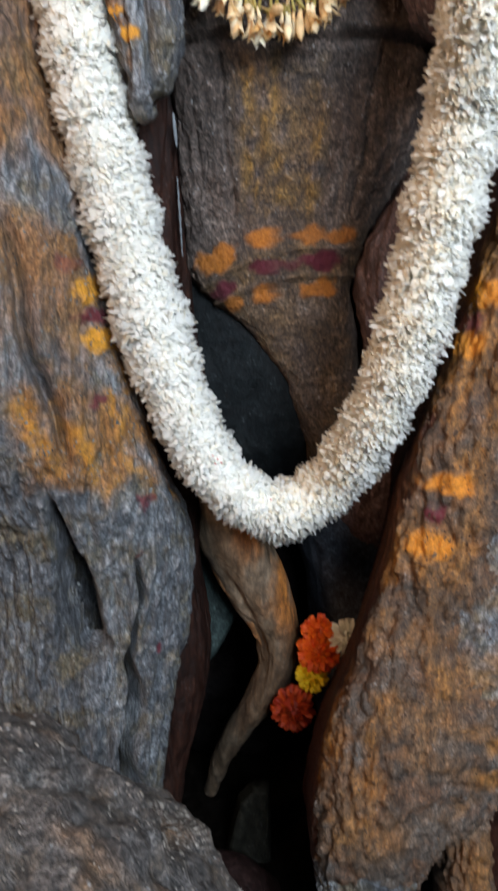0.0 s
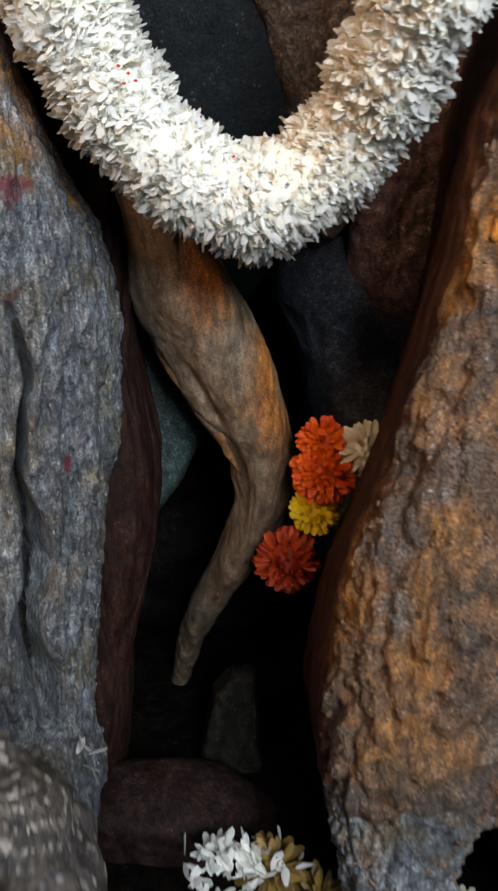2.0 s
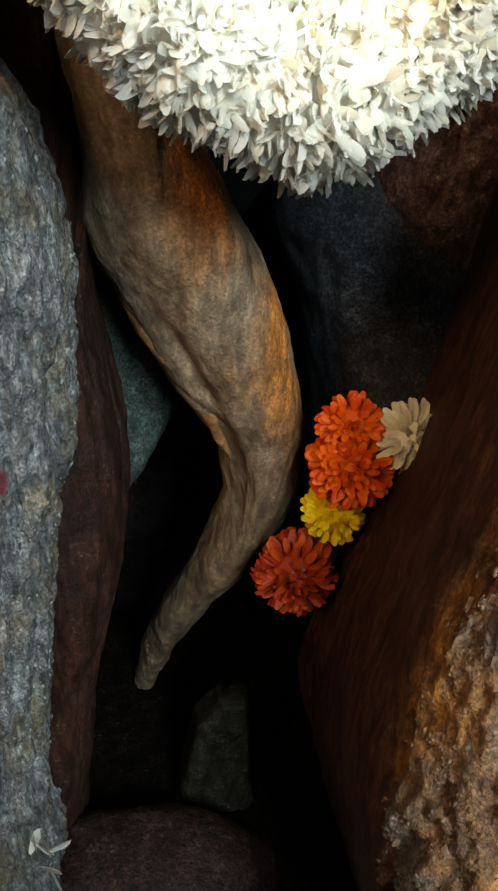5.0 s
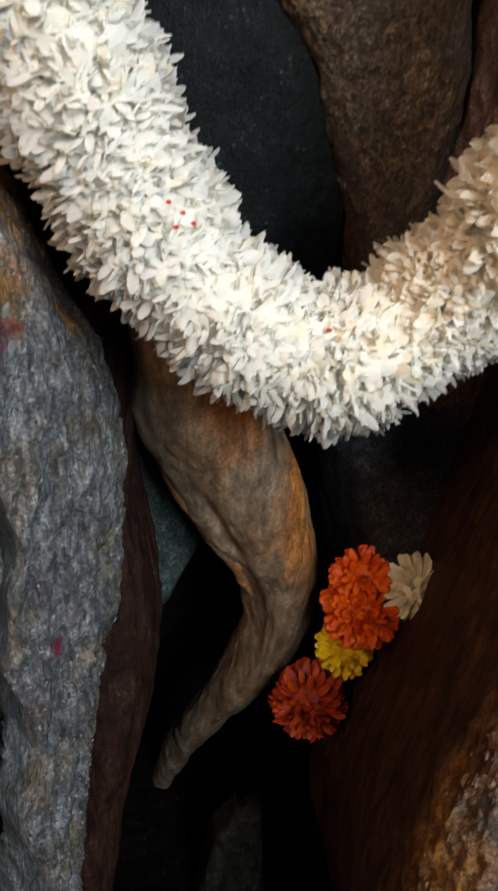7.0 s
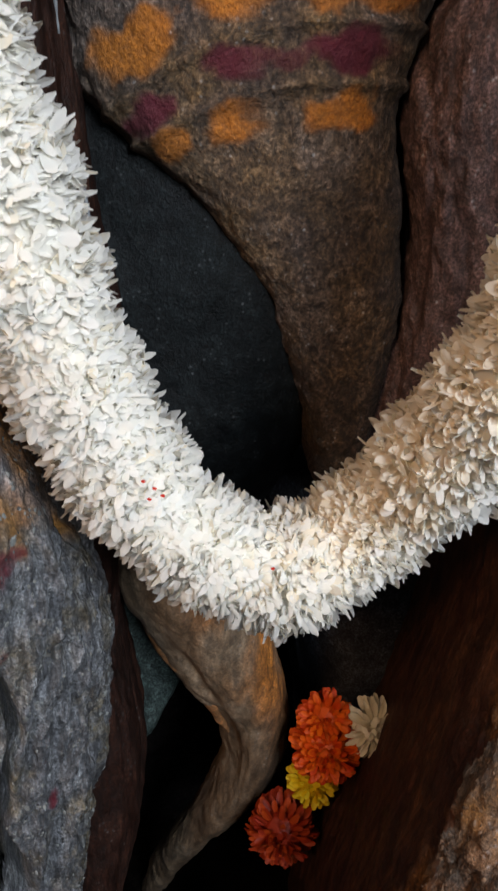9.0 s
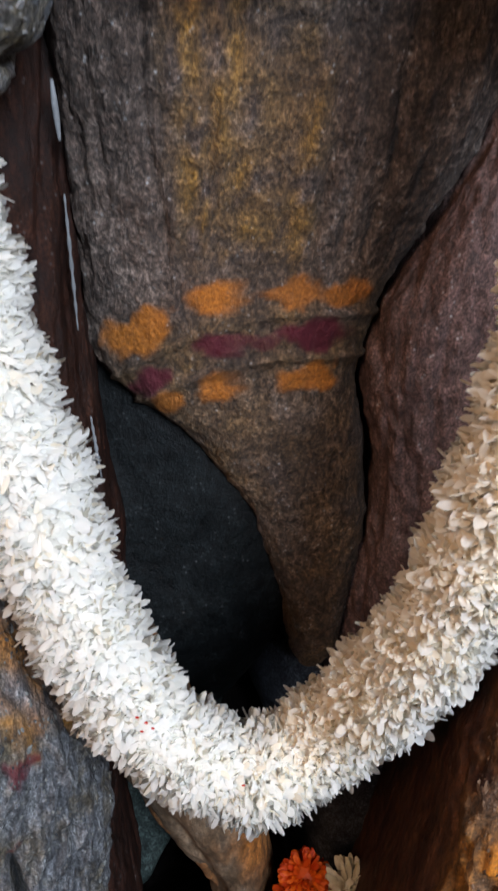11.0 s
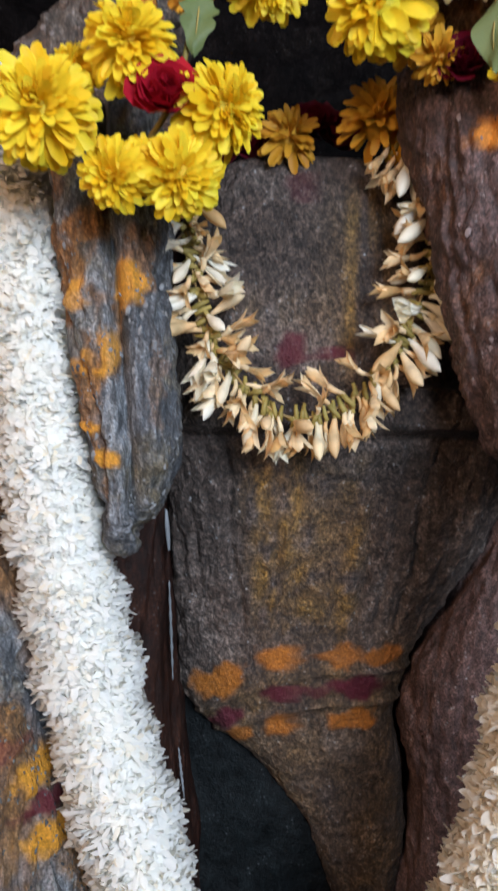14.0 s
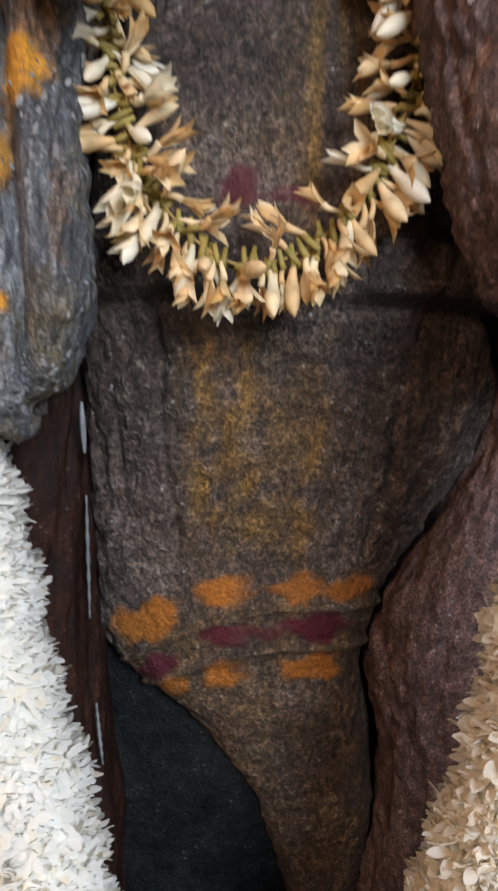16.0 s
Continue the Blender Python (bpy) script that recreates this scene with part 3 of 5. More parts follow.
def upper_rock():
    rows = [(1.14, -0.26, -0.085, 0.70, 0.06), (1.24, -0.24, -0.058, 0.69, 0.06), (1.30, -0.20, -0.052, 0.685, 0.06), (1.335, -0.165, -0.052, 0.685, 0.055), (1.37, -0.135, -0.052, 0.685, 0.05), (1.42, -0.105, -0.05, 0.69, 0.045), (1.50, -0.10, -0.045, 0.69, 0.04)]
    p, f, st = upright(rows, 2.6, 0.0022, 200, bark_relief(0.004, 0.012, 0.005, 40, 0.7, 14.0), [(-0.074, 1.352, 0.009, 0.012, 0, 1.0)], None)
    thing("rock_ledge", mesh_of("rock_ledge", p, f, [BROWN_BARK], st), "rough brown rock ledge with one orange dab", "rock")


def upper_right():
    rows = [(1.40, 0.075, 0.26, 0.600, 0.06), (1.262, 0.080, 0.26, 0.596, 0.065), (1.229, 0.088, 0.26, 0.594, 0.065), (1.169, 0.097, 0.26, 0.593, 0.065), (1.128, 0.101, 0.26, 0.595, 0.06), (1.089, 0.114, 0.255, 0.60, 0.05), (1.06, 0.135, 0.245, 0.61, 0.035)]

    def stain(p, st):
        st[:, 2] = np.maximum(st[:, 2], 0.35 * smooth(0.0, 0.4, fbm(p, 30, octaves=3)))

    dabs = [(0.110, 1.247, 0.010, 0.010, 0, 0.9), (0.135, 1.235, 0.008, 0.012, 0, 0.6), (0.14, 1.18, 0.010, 0.010, 0, 0.45), (0.15, 1.21, 0.006, 0.008, 1, 0.4)]
    p, f, st = upright(rows, 2.3, 0.0022, 220, bark_relief(0.003, 0.008, 0.004, 50, 0.5, 17.0), dabs, stain, bottom=0.03)
    thing("overhanging_rock", mesh_of("overhanging_rock", p, f, [PURPLE_STONE], st), "reddish brown overhanging stone with orange dabs", "rock")


def right_wall():
    rows = [(1.12, 0.172, 0.36, 0.722, 0.07), (1.02, 0.158, 0.36, 0.734, 0.07), (0.976, 0.137, 0.36, 0.742, 0.07), (0.927, 0.106, 0.36, 0.752, 0.07), (0.891, 0.100, 0.36, 0.758, 0.07), (0.836, 0.113, 0.36, 0.766, 0.07),
            (0.79, 0.116, 0.35, 0.776, 0.07), (0.723, 0.104, 0.34, 0.80, 0.06), (0.66, 0.10, 0.32, 0.84, 0.05), (0.60, 0.105, 0.32, 0.87, 0.05), (0.50, 0.14, 0.32, 0.89, 0.05), (0.22, 0.16, 0.30, 0.90, 0.05)]
    p, f, st = upright(rows, 4.5, 0.002, 300, bark_relief(0.0022, 0.006, 0.0022, 42, 0.4, 21.0), (), None)
    thing("inner_rock", mesh_of("inner_rock", p, f, [PURPLE_STONE], st), "dark purple-brown rock beside the figure", "rock")


def right_trunk():
    rows = [(1.02, 0.20, 0.46, 0.60, 0.10), (0.93, 0.182, 0.45, 0.592, 0.10), (0.849, 0.160, 0.43, 0.588, 0.10), (0.794, 0.141, 0.42, 0.592, 0.10), (0.735, 0.123, 0.40, 0.598, 0.10), (0.666, 0.112, 0.37, 0.60, 0.105),
            (0.614, 0.098, 0.34, 0.60, 0.11), (0.567, 0.085, 0.31, 0.598, 0.11), (0.52, 0.068, 0.28, 0.594, 0.11), (0.434, 0.052, 0.235, 0.59, 0.10), (0.41, 0.051, 0.19, 0.592, 0.09), (0.353, 0.056, 0.150, 0.597, 0.07), (0.294, 0.074, 0.140, 0.602, 0.05), (0.25, 0.090, 0.132, 0.61, 0.04)]
    foot = [(0.52, 0.15, 0.225, 0.61, 0.05), (0.43, 0.165, 0.222, 0.602, 0.05), (0.36, 0.172, 0.226, 0.60, 0.045), (0.30, 0.177, 0.226, 0.60, 0.04), (0.26, 0.185, 0.22, 0.605, 0.03)]
    far = [(0.62, 0.215, 0.40, 0.64, 0.06), (0.45, 0.212, 0.40, 0.66, 0.06), (0.22, 0.215, 0.40, 0.67, 0.06)]
    base = bark_relief(0.0035, 0.007, 0.0045, 48, 0.35, 25.0)

    def relief(p):
        scale = np.abs(fbm(p, 75, 75, 50, 3, 40))
        calm = smooth(0.625, 0.66, p[:, 1])
        return (base(p) + (scale - 0.25) * 0.006 * (1 - smooth(0.70, 0.85, p[:, 2]) * 0.5)) * (1 - 0.75 * calm)

    def stain(p, st):
        x, z = p[:, 0], p[:, 2]
        grey = smooth(0.175, 0.23, x - 0.15 * (z - 0.7) + 0.02 * fbm(p, 20, octaves=2))
        zone = smooth(0.42, 0.58, z + 0.3 * fbm(p, 8, octaves=2)) * (1 - 0.85 * grey)
        st[:, 2] = np.maximum(st[:, 2], zone * smooth(-0.35, 0.3, fbm(p, 36, 36, 20, 5)) * 0.85)
        low = np.exp(-((x - 0.205) / 0.045) ** 2 - ((z - 0.53) / 0.10) ** 2)
        st[:, 2] = np.maximum(st[:, 2], low * smooth(-0.2, 0.3, fbm(p, 34, octaves=3, off=3)))
        st[:, 2] = np.maximum(st[:, 2], 0.7 * np.exp(-((x - 0.205) / 0.03) ** 2) * smooth(0.45, 0.40, z))
        st[:, 0] = np.maximum(st[:, 0], 0.16 * zone * smooth(0.1, 0.5, fbm(p, 40, octaves=3, off=8)))
        st *= (1 - 0.9 * smooth(0.628, 0.655, p[:, 1]))[:, None]

    dabs = [(0.182, 0.888, 0.016, 0.012, 0, 0.95), (0.172, 0.865, 0.010, 0.008, 1, 0.8), (0.170, 0.848, 0.014, 0.011, 0, 0.95), (0.158, 0.737, 0.017, 0.010, 0, 0.95), (0.150, 0.712, 0.009, 0.008, 1, 0.9), (0.146, 0.688, 0.016, 0.013, 0, 0.95)]
    pieces = [upright([(z, l, h, y, 0.15) for z, l, h, y, d in rows], 3.8, 0.0022, 420, relief, dabs, stain, bottom=0.03, skew=((0.29, -0.06), (0.36, 0.07), (0.46, 0.20), (0.52, 0.28), (0.63, 0.24), (0.8, 0.15))), upright(foot, 2.4, 0.002, 160, relief, (), stain, bottom=0.03)]
    p, f, st = pieces[0]
    # Hollow-facing flank takes the darker red bark: its shade put into the colour.
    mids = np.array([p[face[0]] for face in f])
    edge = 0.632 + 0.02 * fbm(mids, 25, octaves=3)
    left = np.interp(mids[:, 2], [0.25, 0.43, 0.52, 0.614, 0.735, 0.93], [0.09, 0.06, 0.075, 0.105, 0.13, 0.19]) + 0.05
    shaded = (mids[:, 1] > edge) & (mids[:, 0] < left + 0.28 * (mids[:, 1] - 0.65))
    patch = mids[:, 0] - 0.15 * (mids[:, 2] - 0.7) + 0.05 * fbm(mids, 18, 18, 9, 4)
    grey = ((patch > 0.205) & (mids[:, 2] > 0.56)) | (mids[:, 2] + 0.10 * fbm(mids, 16, octaves=4, off=2) < 0.385)
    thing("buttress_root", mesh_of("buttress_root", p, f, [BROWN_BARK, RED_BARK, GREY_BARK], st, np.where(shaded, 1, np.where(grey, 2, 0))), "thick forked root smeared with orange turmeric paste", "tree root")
    p, f, st = pieces[1]
    part("root_foot", mesh_of("root_foot", p, f, [BROWN_BARK], st), bpy.data.objects["buttress_root"], "narrow second foot of the root")
    p, f, st = upright(far, 2.5, 0.003, 160, bark_relief(0.002, 0.006, 0.001, 30, 0.3, 33.0), (), None)
    thing("side_root", mesh_of("side_root", p, f, [RED_BARK], st), "smooth dark red-brown root beside the forked one", "tree root")


def inner_root():
    rows = [(0.725, -0.075, -0.022, 0.755, 0.03), (0.690, -0.058, -0.006, 0.752, 0.036), (0.66, -0.053, 0.006, 0.757, 0.036), (0.622, -0.052, 0.026, 0.768, 0.036), (0.595, -0.043, 0.037, 0.777, 0.036), (0.573, -0.034, 0.045, 0.785, 0.036),
            (0.535, -0.011, 0.053, 0.797, 0.034), (0.506, 0.007, 0.058, 0.805, 0.034), (0.469, 0.009, 0.057, 0.812, 0.032), (0.435, 0.002, 0.046, 0.820, 0.028), (0.40, -0.012, 0.028, 0.835, 0.024), (0.36, -0.028, 0.002, 0.855, 0.018), (0.31, -0.042, -0.022, 0.885, 0.015), (0.215, -0.06, -0.046, 0.935, 0.012)]

    def stain(p, st):
        x, z = p[:, 0], p[:, 2]
        right = np.interp(z, [0.47, 0.52, 0.595, 0.66], [0.045, 0.05, 0.03, 0.0])
        st[:, 2] = np.maximum(st[:, 2], 0.95 * np.exp(-((x - right) / 0.022) ** 2) * smooth(-0.25, 0.2, fbm(p, 30, 30, 10, 3)) * smooth(0.47, 0.56, z))

    base = bark_relief(0.0012, 0.006, 0.0012, 36, 0.35, 37.0)

    def relief(p):
        x, z = p[:, 0], p[:, 2]
        mid = np.interp(z, [0.43, 0.49, 0.535, 0.573, 0.62], [0.012, 0.016, 0.006, -0.012, -0.035])
        return base(p) - 0.005 * np.exp(-((x - mid) / 0.006) ** 2) * smooth(0.42, 0.47, z) * (1 - smooth(0.57, 0.61, z))

    p, f, st = upright(rows, 2.1, 0.0018, 200, relief, (), stain)
    ob = thing("curved_root", mesh_of("curved_root", p, f, [ROOT_WOOD], st), "bent brown root curving down over a dark hollow", "tree root")
    v, f = tube(curve_through([(-0.040, 0.806, 0.612), (-0.034, 0.804, 0.594), (-0.022, 0.805, 0.572), (-0.008, 0.810, 0.549), (0.004, 0.815, 0.524), (0.014, 0.825, 0.495)], 60), 0.0062, 16, np.interp(np.linspace(0, 1, 60), [0, 0.25, 0.6, 1], [0.35, 1.0, 0.85, 0.2]))
    v = v + np.stack([fbm(v, 60, 60, 20, 3), fbm(v, 60, 60, 20, 3, 5.0), 0 * v[:, 0]], 1) * 0.003
    stain_lip = np.zeros((len(v), 3))
    stain_lip[:, 2] = 0.5
    part("root_lip", mesh_of("root_lip", v, f, [ROOT_WOOD], stain_lip), ob, "raised orange-brown lip along the root's edge")


def small_rocks():
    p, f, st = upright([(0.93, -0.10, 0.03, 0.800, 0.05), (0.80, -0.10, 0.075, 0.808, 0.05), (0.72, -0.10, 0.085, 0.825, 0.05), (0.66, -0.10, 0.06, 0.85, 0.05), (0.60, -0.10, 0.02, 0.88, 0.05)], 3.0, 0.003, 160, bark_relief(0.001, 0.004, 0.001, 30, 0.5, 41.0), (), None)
    thing("recessed_slab", mesh_of("recessed_slab", p, f, [TEAL_STONE], st), "teal stone slab set back under the figure, shade in its colour", "stone slab")
    p, f, st = upright([(0.66, -0.10, 0.03, 0.875, 0.09), (0.575, -0.10, 0.018, 0.87, 0.09), (0.53, -0.10, 0.012, 0.87, 0.09), (0.50, -0.10, -0.012, 0.87, 0.09), (0.46, -0.10, -0.034, 0.87, 0.09), (0.42, -0.10, -0.07, 0.875, 0.09)], 4.5, 0.003, 140, bark_relief(0.001, 0.004, 0.001, 30, 0.7, 43.0), (), None)
    thing("hollow_rock", mesh_of("hollow_rock", p, f, [HOLLOW_STONE], st), "greenish stone seen deep in the hollow", "rock")
    p, f, st = upright([(0.66, 0.040, 0.20, 0.875, 0.09), (0.61, 0.045, 0.20, 0.865, 0.09), (0.54, 0.072, 0.20, 0.875, 0.09), (0.22, 0.11, 0.20, 0.90, 0.08)], 2.4, 0.003, 140, bark_relief(0.0015, 0.006, 0.001, 30, 0.7, 47.0), (), None)
    thing("back_stone", mesh_of("back_stone", p, f, [BLUE_STONE], st), "blue-grey stone behind the marigolds", "rock")
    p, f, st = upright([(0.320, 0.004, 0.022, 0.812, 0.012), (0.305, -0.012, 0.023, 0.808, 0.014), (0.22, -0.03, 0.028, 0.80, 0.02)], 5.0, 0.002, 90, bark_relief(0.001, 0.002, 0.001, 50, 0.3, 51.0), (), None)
    thing("upright_stone", mesh_of("upright_stone", p, f, [SHADE_GREEN_STONE], st), "small greenish upright stone in the hollow, shade in its colour", "stone")
    p, f, st = upright([(0.280, -0.11, -0.02, 0.722, 0.035), (0.268, -0.12, 0.00, 0.712, 0.04), (0.22, -0.12, 0.05, 0.708, 0.045)], 3.2, 0.002, 140, bark_relief(0.001, 0.004, 0.001, 40, 0.7, 53.0), (), None, top=0.02)
    thing("threshold_stone", mesh_of("threshold_stone", p, f, [SILL_STONE], st), "worn reddish brown stone sill at the foot of the hollow", "stone sill")


def boulder():
    """A sloping rounded rock: a squashed ball with lumps and pits."""
    nu, nv = 320, 200
    u = np.linspace(0, 2 * np.pi, nu, endpoint=False)
    v = np.linspace(0.02, np.pi - 0.02, nv)
    d = np.stack([(np.sin(v)[:, None] * np.cos(u)[None]).ravel(), (np.sin(v)[:, None] * np.sin(u)[None]).ravel(), np.repeat(np.cos(v)[:, None], nu, 1).ravel()], 1)
    shape = d
    turn = np.array(Euler((radians(49.3), radians(29.7), radians(106.7))).to_matrix())
    p = (shape * np.array([0.192, 0.283, 0.273])) @ turn.T + np.array([-0.218, 0.259, 0.438])
    h = fbm(p, 9, octaves=3, off=60) * 0.018 + fbm(p, 22, octaves=3, off=64) * 0.010 + fbm(p, 45, octaves=4, off=61) * 0.007 - smooth(0.25, 0.45, fbm(p, 35, octaves=2, off=63)) * 0.008
    p = p + (d @ turn.T) * h[:, None]
    p[:, 2] = np.maximum(p[:, 2], FLOOR - 0.03)
    i = np.arange(nv - 1)[:, None] * nu
    j = np.arange(nu)[None]
    f = np.stack([i + j, i + nu + j, i + nu + (j + 1) % nu, i + (j + 1) % nu], -1).reshape(-1, 4).tolist()
    f += [list(range(nu)), [(nv - 1) * nu + q for q in range(nu)][::-1]]
    st = np.zeros((len(p), 3))
    st[:, 2] = 0.25 * smooth(0.1, 0.4, fbm(p, 18, octaves=3, off=66))
    thing("boulder", mesh_of("boulder", p, f, [BOULDER_ROCK], st), "rough grey-brown boulder strewn with fallen petals", "boulder")


def flakes(ob, count, low, high, size, seed, keep):
    """Loose scales and grit lying on a rough surface: the larger ones single, the small ones joined."""
    r = np.random.default_rng(900 + seed)
    me = ob.data
    n = len(me.vertices)
    co, no = np.empty(n * 3, np.float32), np.empty(n * 3, np.float32)
    me.vertices.foreach_get("co", co)
    me.vertex_normals.foreach_get("vector", no)
    co, no = co.reshape(-1, 3).astype(float), no.reshape(-1, 3).astype(float)
    ok = np.flatnonzero((no[:, 1] < 0.35) & keep(co))
    dense = fbm(co[ok], 22, octaves=3, off=seed)
    ok = ok[dense > r.uniform(-0.5, 0.45, len(ok))]
    pick = r.choice(ok, count)
    skin = petal_material("bark_scale", low, high, 0.3, 0.0, 0.8)
    shapes = []
    for k in range(5):
        a = np.linspace(0, 2 * np.pi, 7, endpoint=False)
        rad = r.uniform(0.6, 1.1, 7)
        rim = np.stack([np.cos(a) * rad * 0.75, np.sin(a) * rad * 0.45, np.zeros(7)], 1)
        v = np.concatenate([rim * 1.1 - [0, 0, 0.2], rim * 0.85 + np.stack([0 * a, 0 * a, r.uniform(0.02, 0.16, 7)], 1), [[0.1, 0, 0.10]]])
        f = [[i, (i + 1) % 7, 7 + (i + 1) % 7] for i in range(7)] + [[i, 7 + (i + 1) % 7, 7 + i] for i in range(7)] + [[7 + i, 7 + (i + 1) % 7, 14] for i in range(7)]
        shapes.append((v, np.array(f)))
    up = np.array([0.0, 0.0, 1.0]) + r.normal(0, 0.35, (count, 3))
    nn = no[pick] + r.normal(0, 0.28, (count, 3))
    nn /= np.linalg.norm(nn, axis=1)[:, None]
    x = up - nn * (up * nn).sum(1)[:, None]
    x /= np.linalg.norm(x, axis=1)[:, None]
    rots = np.stack([x, np.cross(nn, x), nn], 2)
    big = np.arange(count) < min(160, count // 8)
    sz = np.where(big, r.uniform(0.9, 1.5, count), r.uniform(0.25, 0.8, count) ** 1.3) * size
    kind = r.integers(0, 5, count)
    single = [mesh_of("bark_scale", v, f, [skin]) for v, f in shapes]
    for me in single:
        me.polygons.foreach_set("use_smooth", np.zeros(len(me.polygons), bool))
    for q in np.flatnonzero(big):
        part("bark_scale", single[kind[q]], ob, m=to_matrix(rots[q], co[pick[q]], sz[q]))
    vs, fs, base = [], [], 0
    for k, shape in enumerate(shapes):
        m = ~big & (kind == k)
        v, f = scatter(shape, rots[m], co[pick[m]], sz[m])
        vs.append(v)
        fs.append(f + base)
        base += len(v)
    tagged(part("bark_grit", mesh_of("bark_grit", np.concatenate(vs), np.concatenate(fs), [skin]), ob, "fine pale grit and scales"), kind="stuff")


left_trunk(), inner_jamb(), upper_left(), upper_rock(), upper_right(), right_wall(), right_trunk(), inner_root(), small_rocks(), boulder()
for name, count, low, high, size, keep in (
        ("tree_trunk", 6500, (0.03, 0.032, 0.036), (0.19, 0.20, 0.19), 0.0030, lambda p: (p[:, 0] > -0.22) & (p[:, 2] > 0.3) & (p[:, 2] < 0.95)),
        ("buttress_root", 6500, (0.03, 0.016, 0.009), (0.17, 0.105, 0.065), 0.0034, lambda p: (p[:, 0] < 0.27) & (p[:, 1] < 0.64) & (p[:, 2] < 0.92)),
        ("hanging_bark", 900, (0.05, 0.05, 0.055), (0.24, 0.24, 0.24), 0.0028, lambda p: p[:, 1] < 0.68),
        ("overhanging_rock", 900, (0.04, 0.025, 0.022), (0.26, 0.20, 0.19), 0.0028, lambda p: (p[:, 1] < 0.66) & (p[:, 0] < 0.2)),
        ("rock_ledge", 700, (0.03, 0.015, 0.01), (0.24, 0.2, 0.18), 0.0034, lambda p: (p[:, 1] < 0.72) & (p[:, 2] > 1.2)),
        ("boulder", 2600, (0.03, 0.022, 0.016), (0.24, 0.21, 0.18), 0.0026, lambda p: (p[:, 0] > -0.2) & (p[:, 2] > 0.42) & (p[:, 1] > 0.12))):
    flakes(bpy.data.objects[name], count, low, high, size, len(name), keep)

v, f = tube(curve_through([(-0.0665, 0.7445, 1.040), (-0.0655, 0.7440, 1.028), (-0.064, 0.7435, 1.012)], 14), 0.0017, 7, 0.35 + 0.65 * np.sin(np.linspace(0.2, 3.0, 14)))
part("lime_crust", mesh_of("lime_crust", v, f, [LIME]), bpy.data.objects["brown_trunk"], "pale grey lime crust")
for streak in ([(-0.0655, 0.762, 0.988), (-0.0636, 0.762, 0.952), (-0.0620, 0.763, 0.918)], [(-0.0573, 0.763, 0.870), (-0.0552, 0.764, 0.851), (-0.0530, 0.765, 0.834)]):
    v, f = tube(curve_through(streak, 22), 0.0014, 7, (0.35 + 0.65 * np.sin(np.linspace(0.2, 3.0, 22))) * (0.75 + 0.25 * np.sin(np.arange(22) * 1.9)))
    part("lime_crust", mesh_of("lime_crust", v, f, [LIME]), bpy.data.objects["brown_trunk"], "pale grey lime crust")


# ---- thick white garland ----
def soften(me, line, much=0.65):
    """Turn the petals' faces outwards and lean their normals away from the cord, as light scattered in a dense mass does."""
    n, m = len(me.vertices), len(me.polygons)
    co = np.empty(n * 3, np.float32)
    me.vertices.foreach_get("co", co)
    co = co.reshape(-1, 3)
    axis = line[::4].astype(np.float32)
    near = np.concatenate([np.argmin(((c[:, None] - axis[None]) ** 2).sum(2), 1) for c in np.array_split(co, 60)])
    away = co - axis[near]
    away /= np.linalg.norm(away, axis=1)[:, None]
    no, first = np.empty(m * 3, np.float32), np.empty(m * 4, np.int32)
    me.polygons.foreach_get("normal", no)
    me.polygons.foreach_get("vertices", first)
    quads = first.reshape(-1, 4)
    facing = (no.reshape(-1, 3) * (away[quads[:, 0]] + np.array([0, -0.5, 0], np.float32))).sum(1)
    quads = np.where((facing < 0)[:, None], quads[:, ::-1], quads)
    me.loops.foreach_set("vertex_index", np.ascontiguousarray(quads.ravel()))
    me.update(calc_edges=True)
    face = no.reshape(-1, 3) * np.sign(facing)[:, None]
    own = np.zeros((n, 3), np.float32)
    for q in range(4):
        np.add.at(own, quads[:, q], face)
    own /= np.maximum(np.linalg.norm(own, axis=1), 1e-6)[:, None]
    lean = own * (1 - much) + away * much
    lean /= np.maximum(np.linalg.norm(lean, axis=1), 1e-6)[:, None]
    me.normals_split_custom_set_from_vertices(lean.tolist())


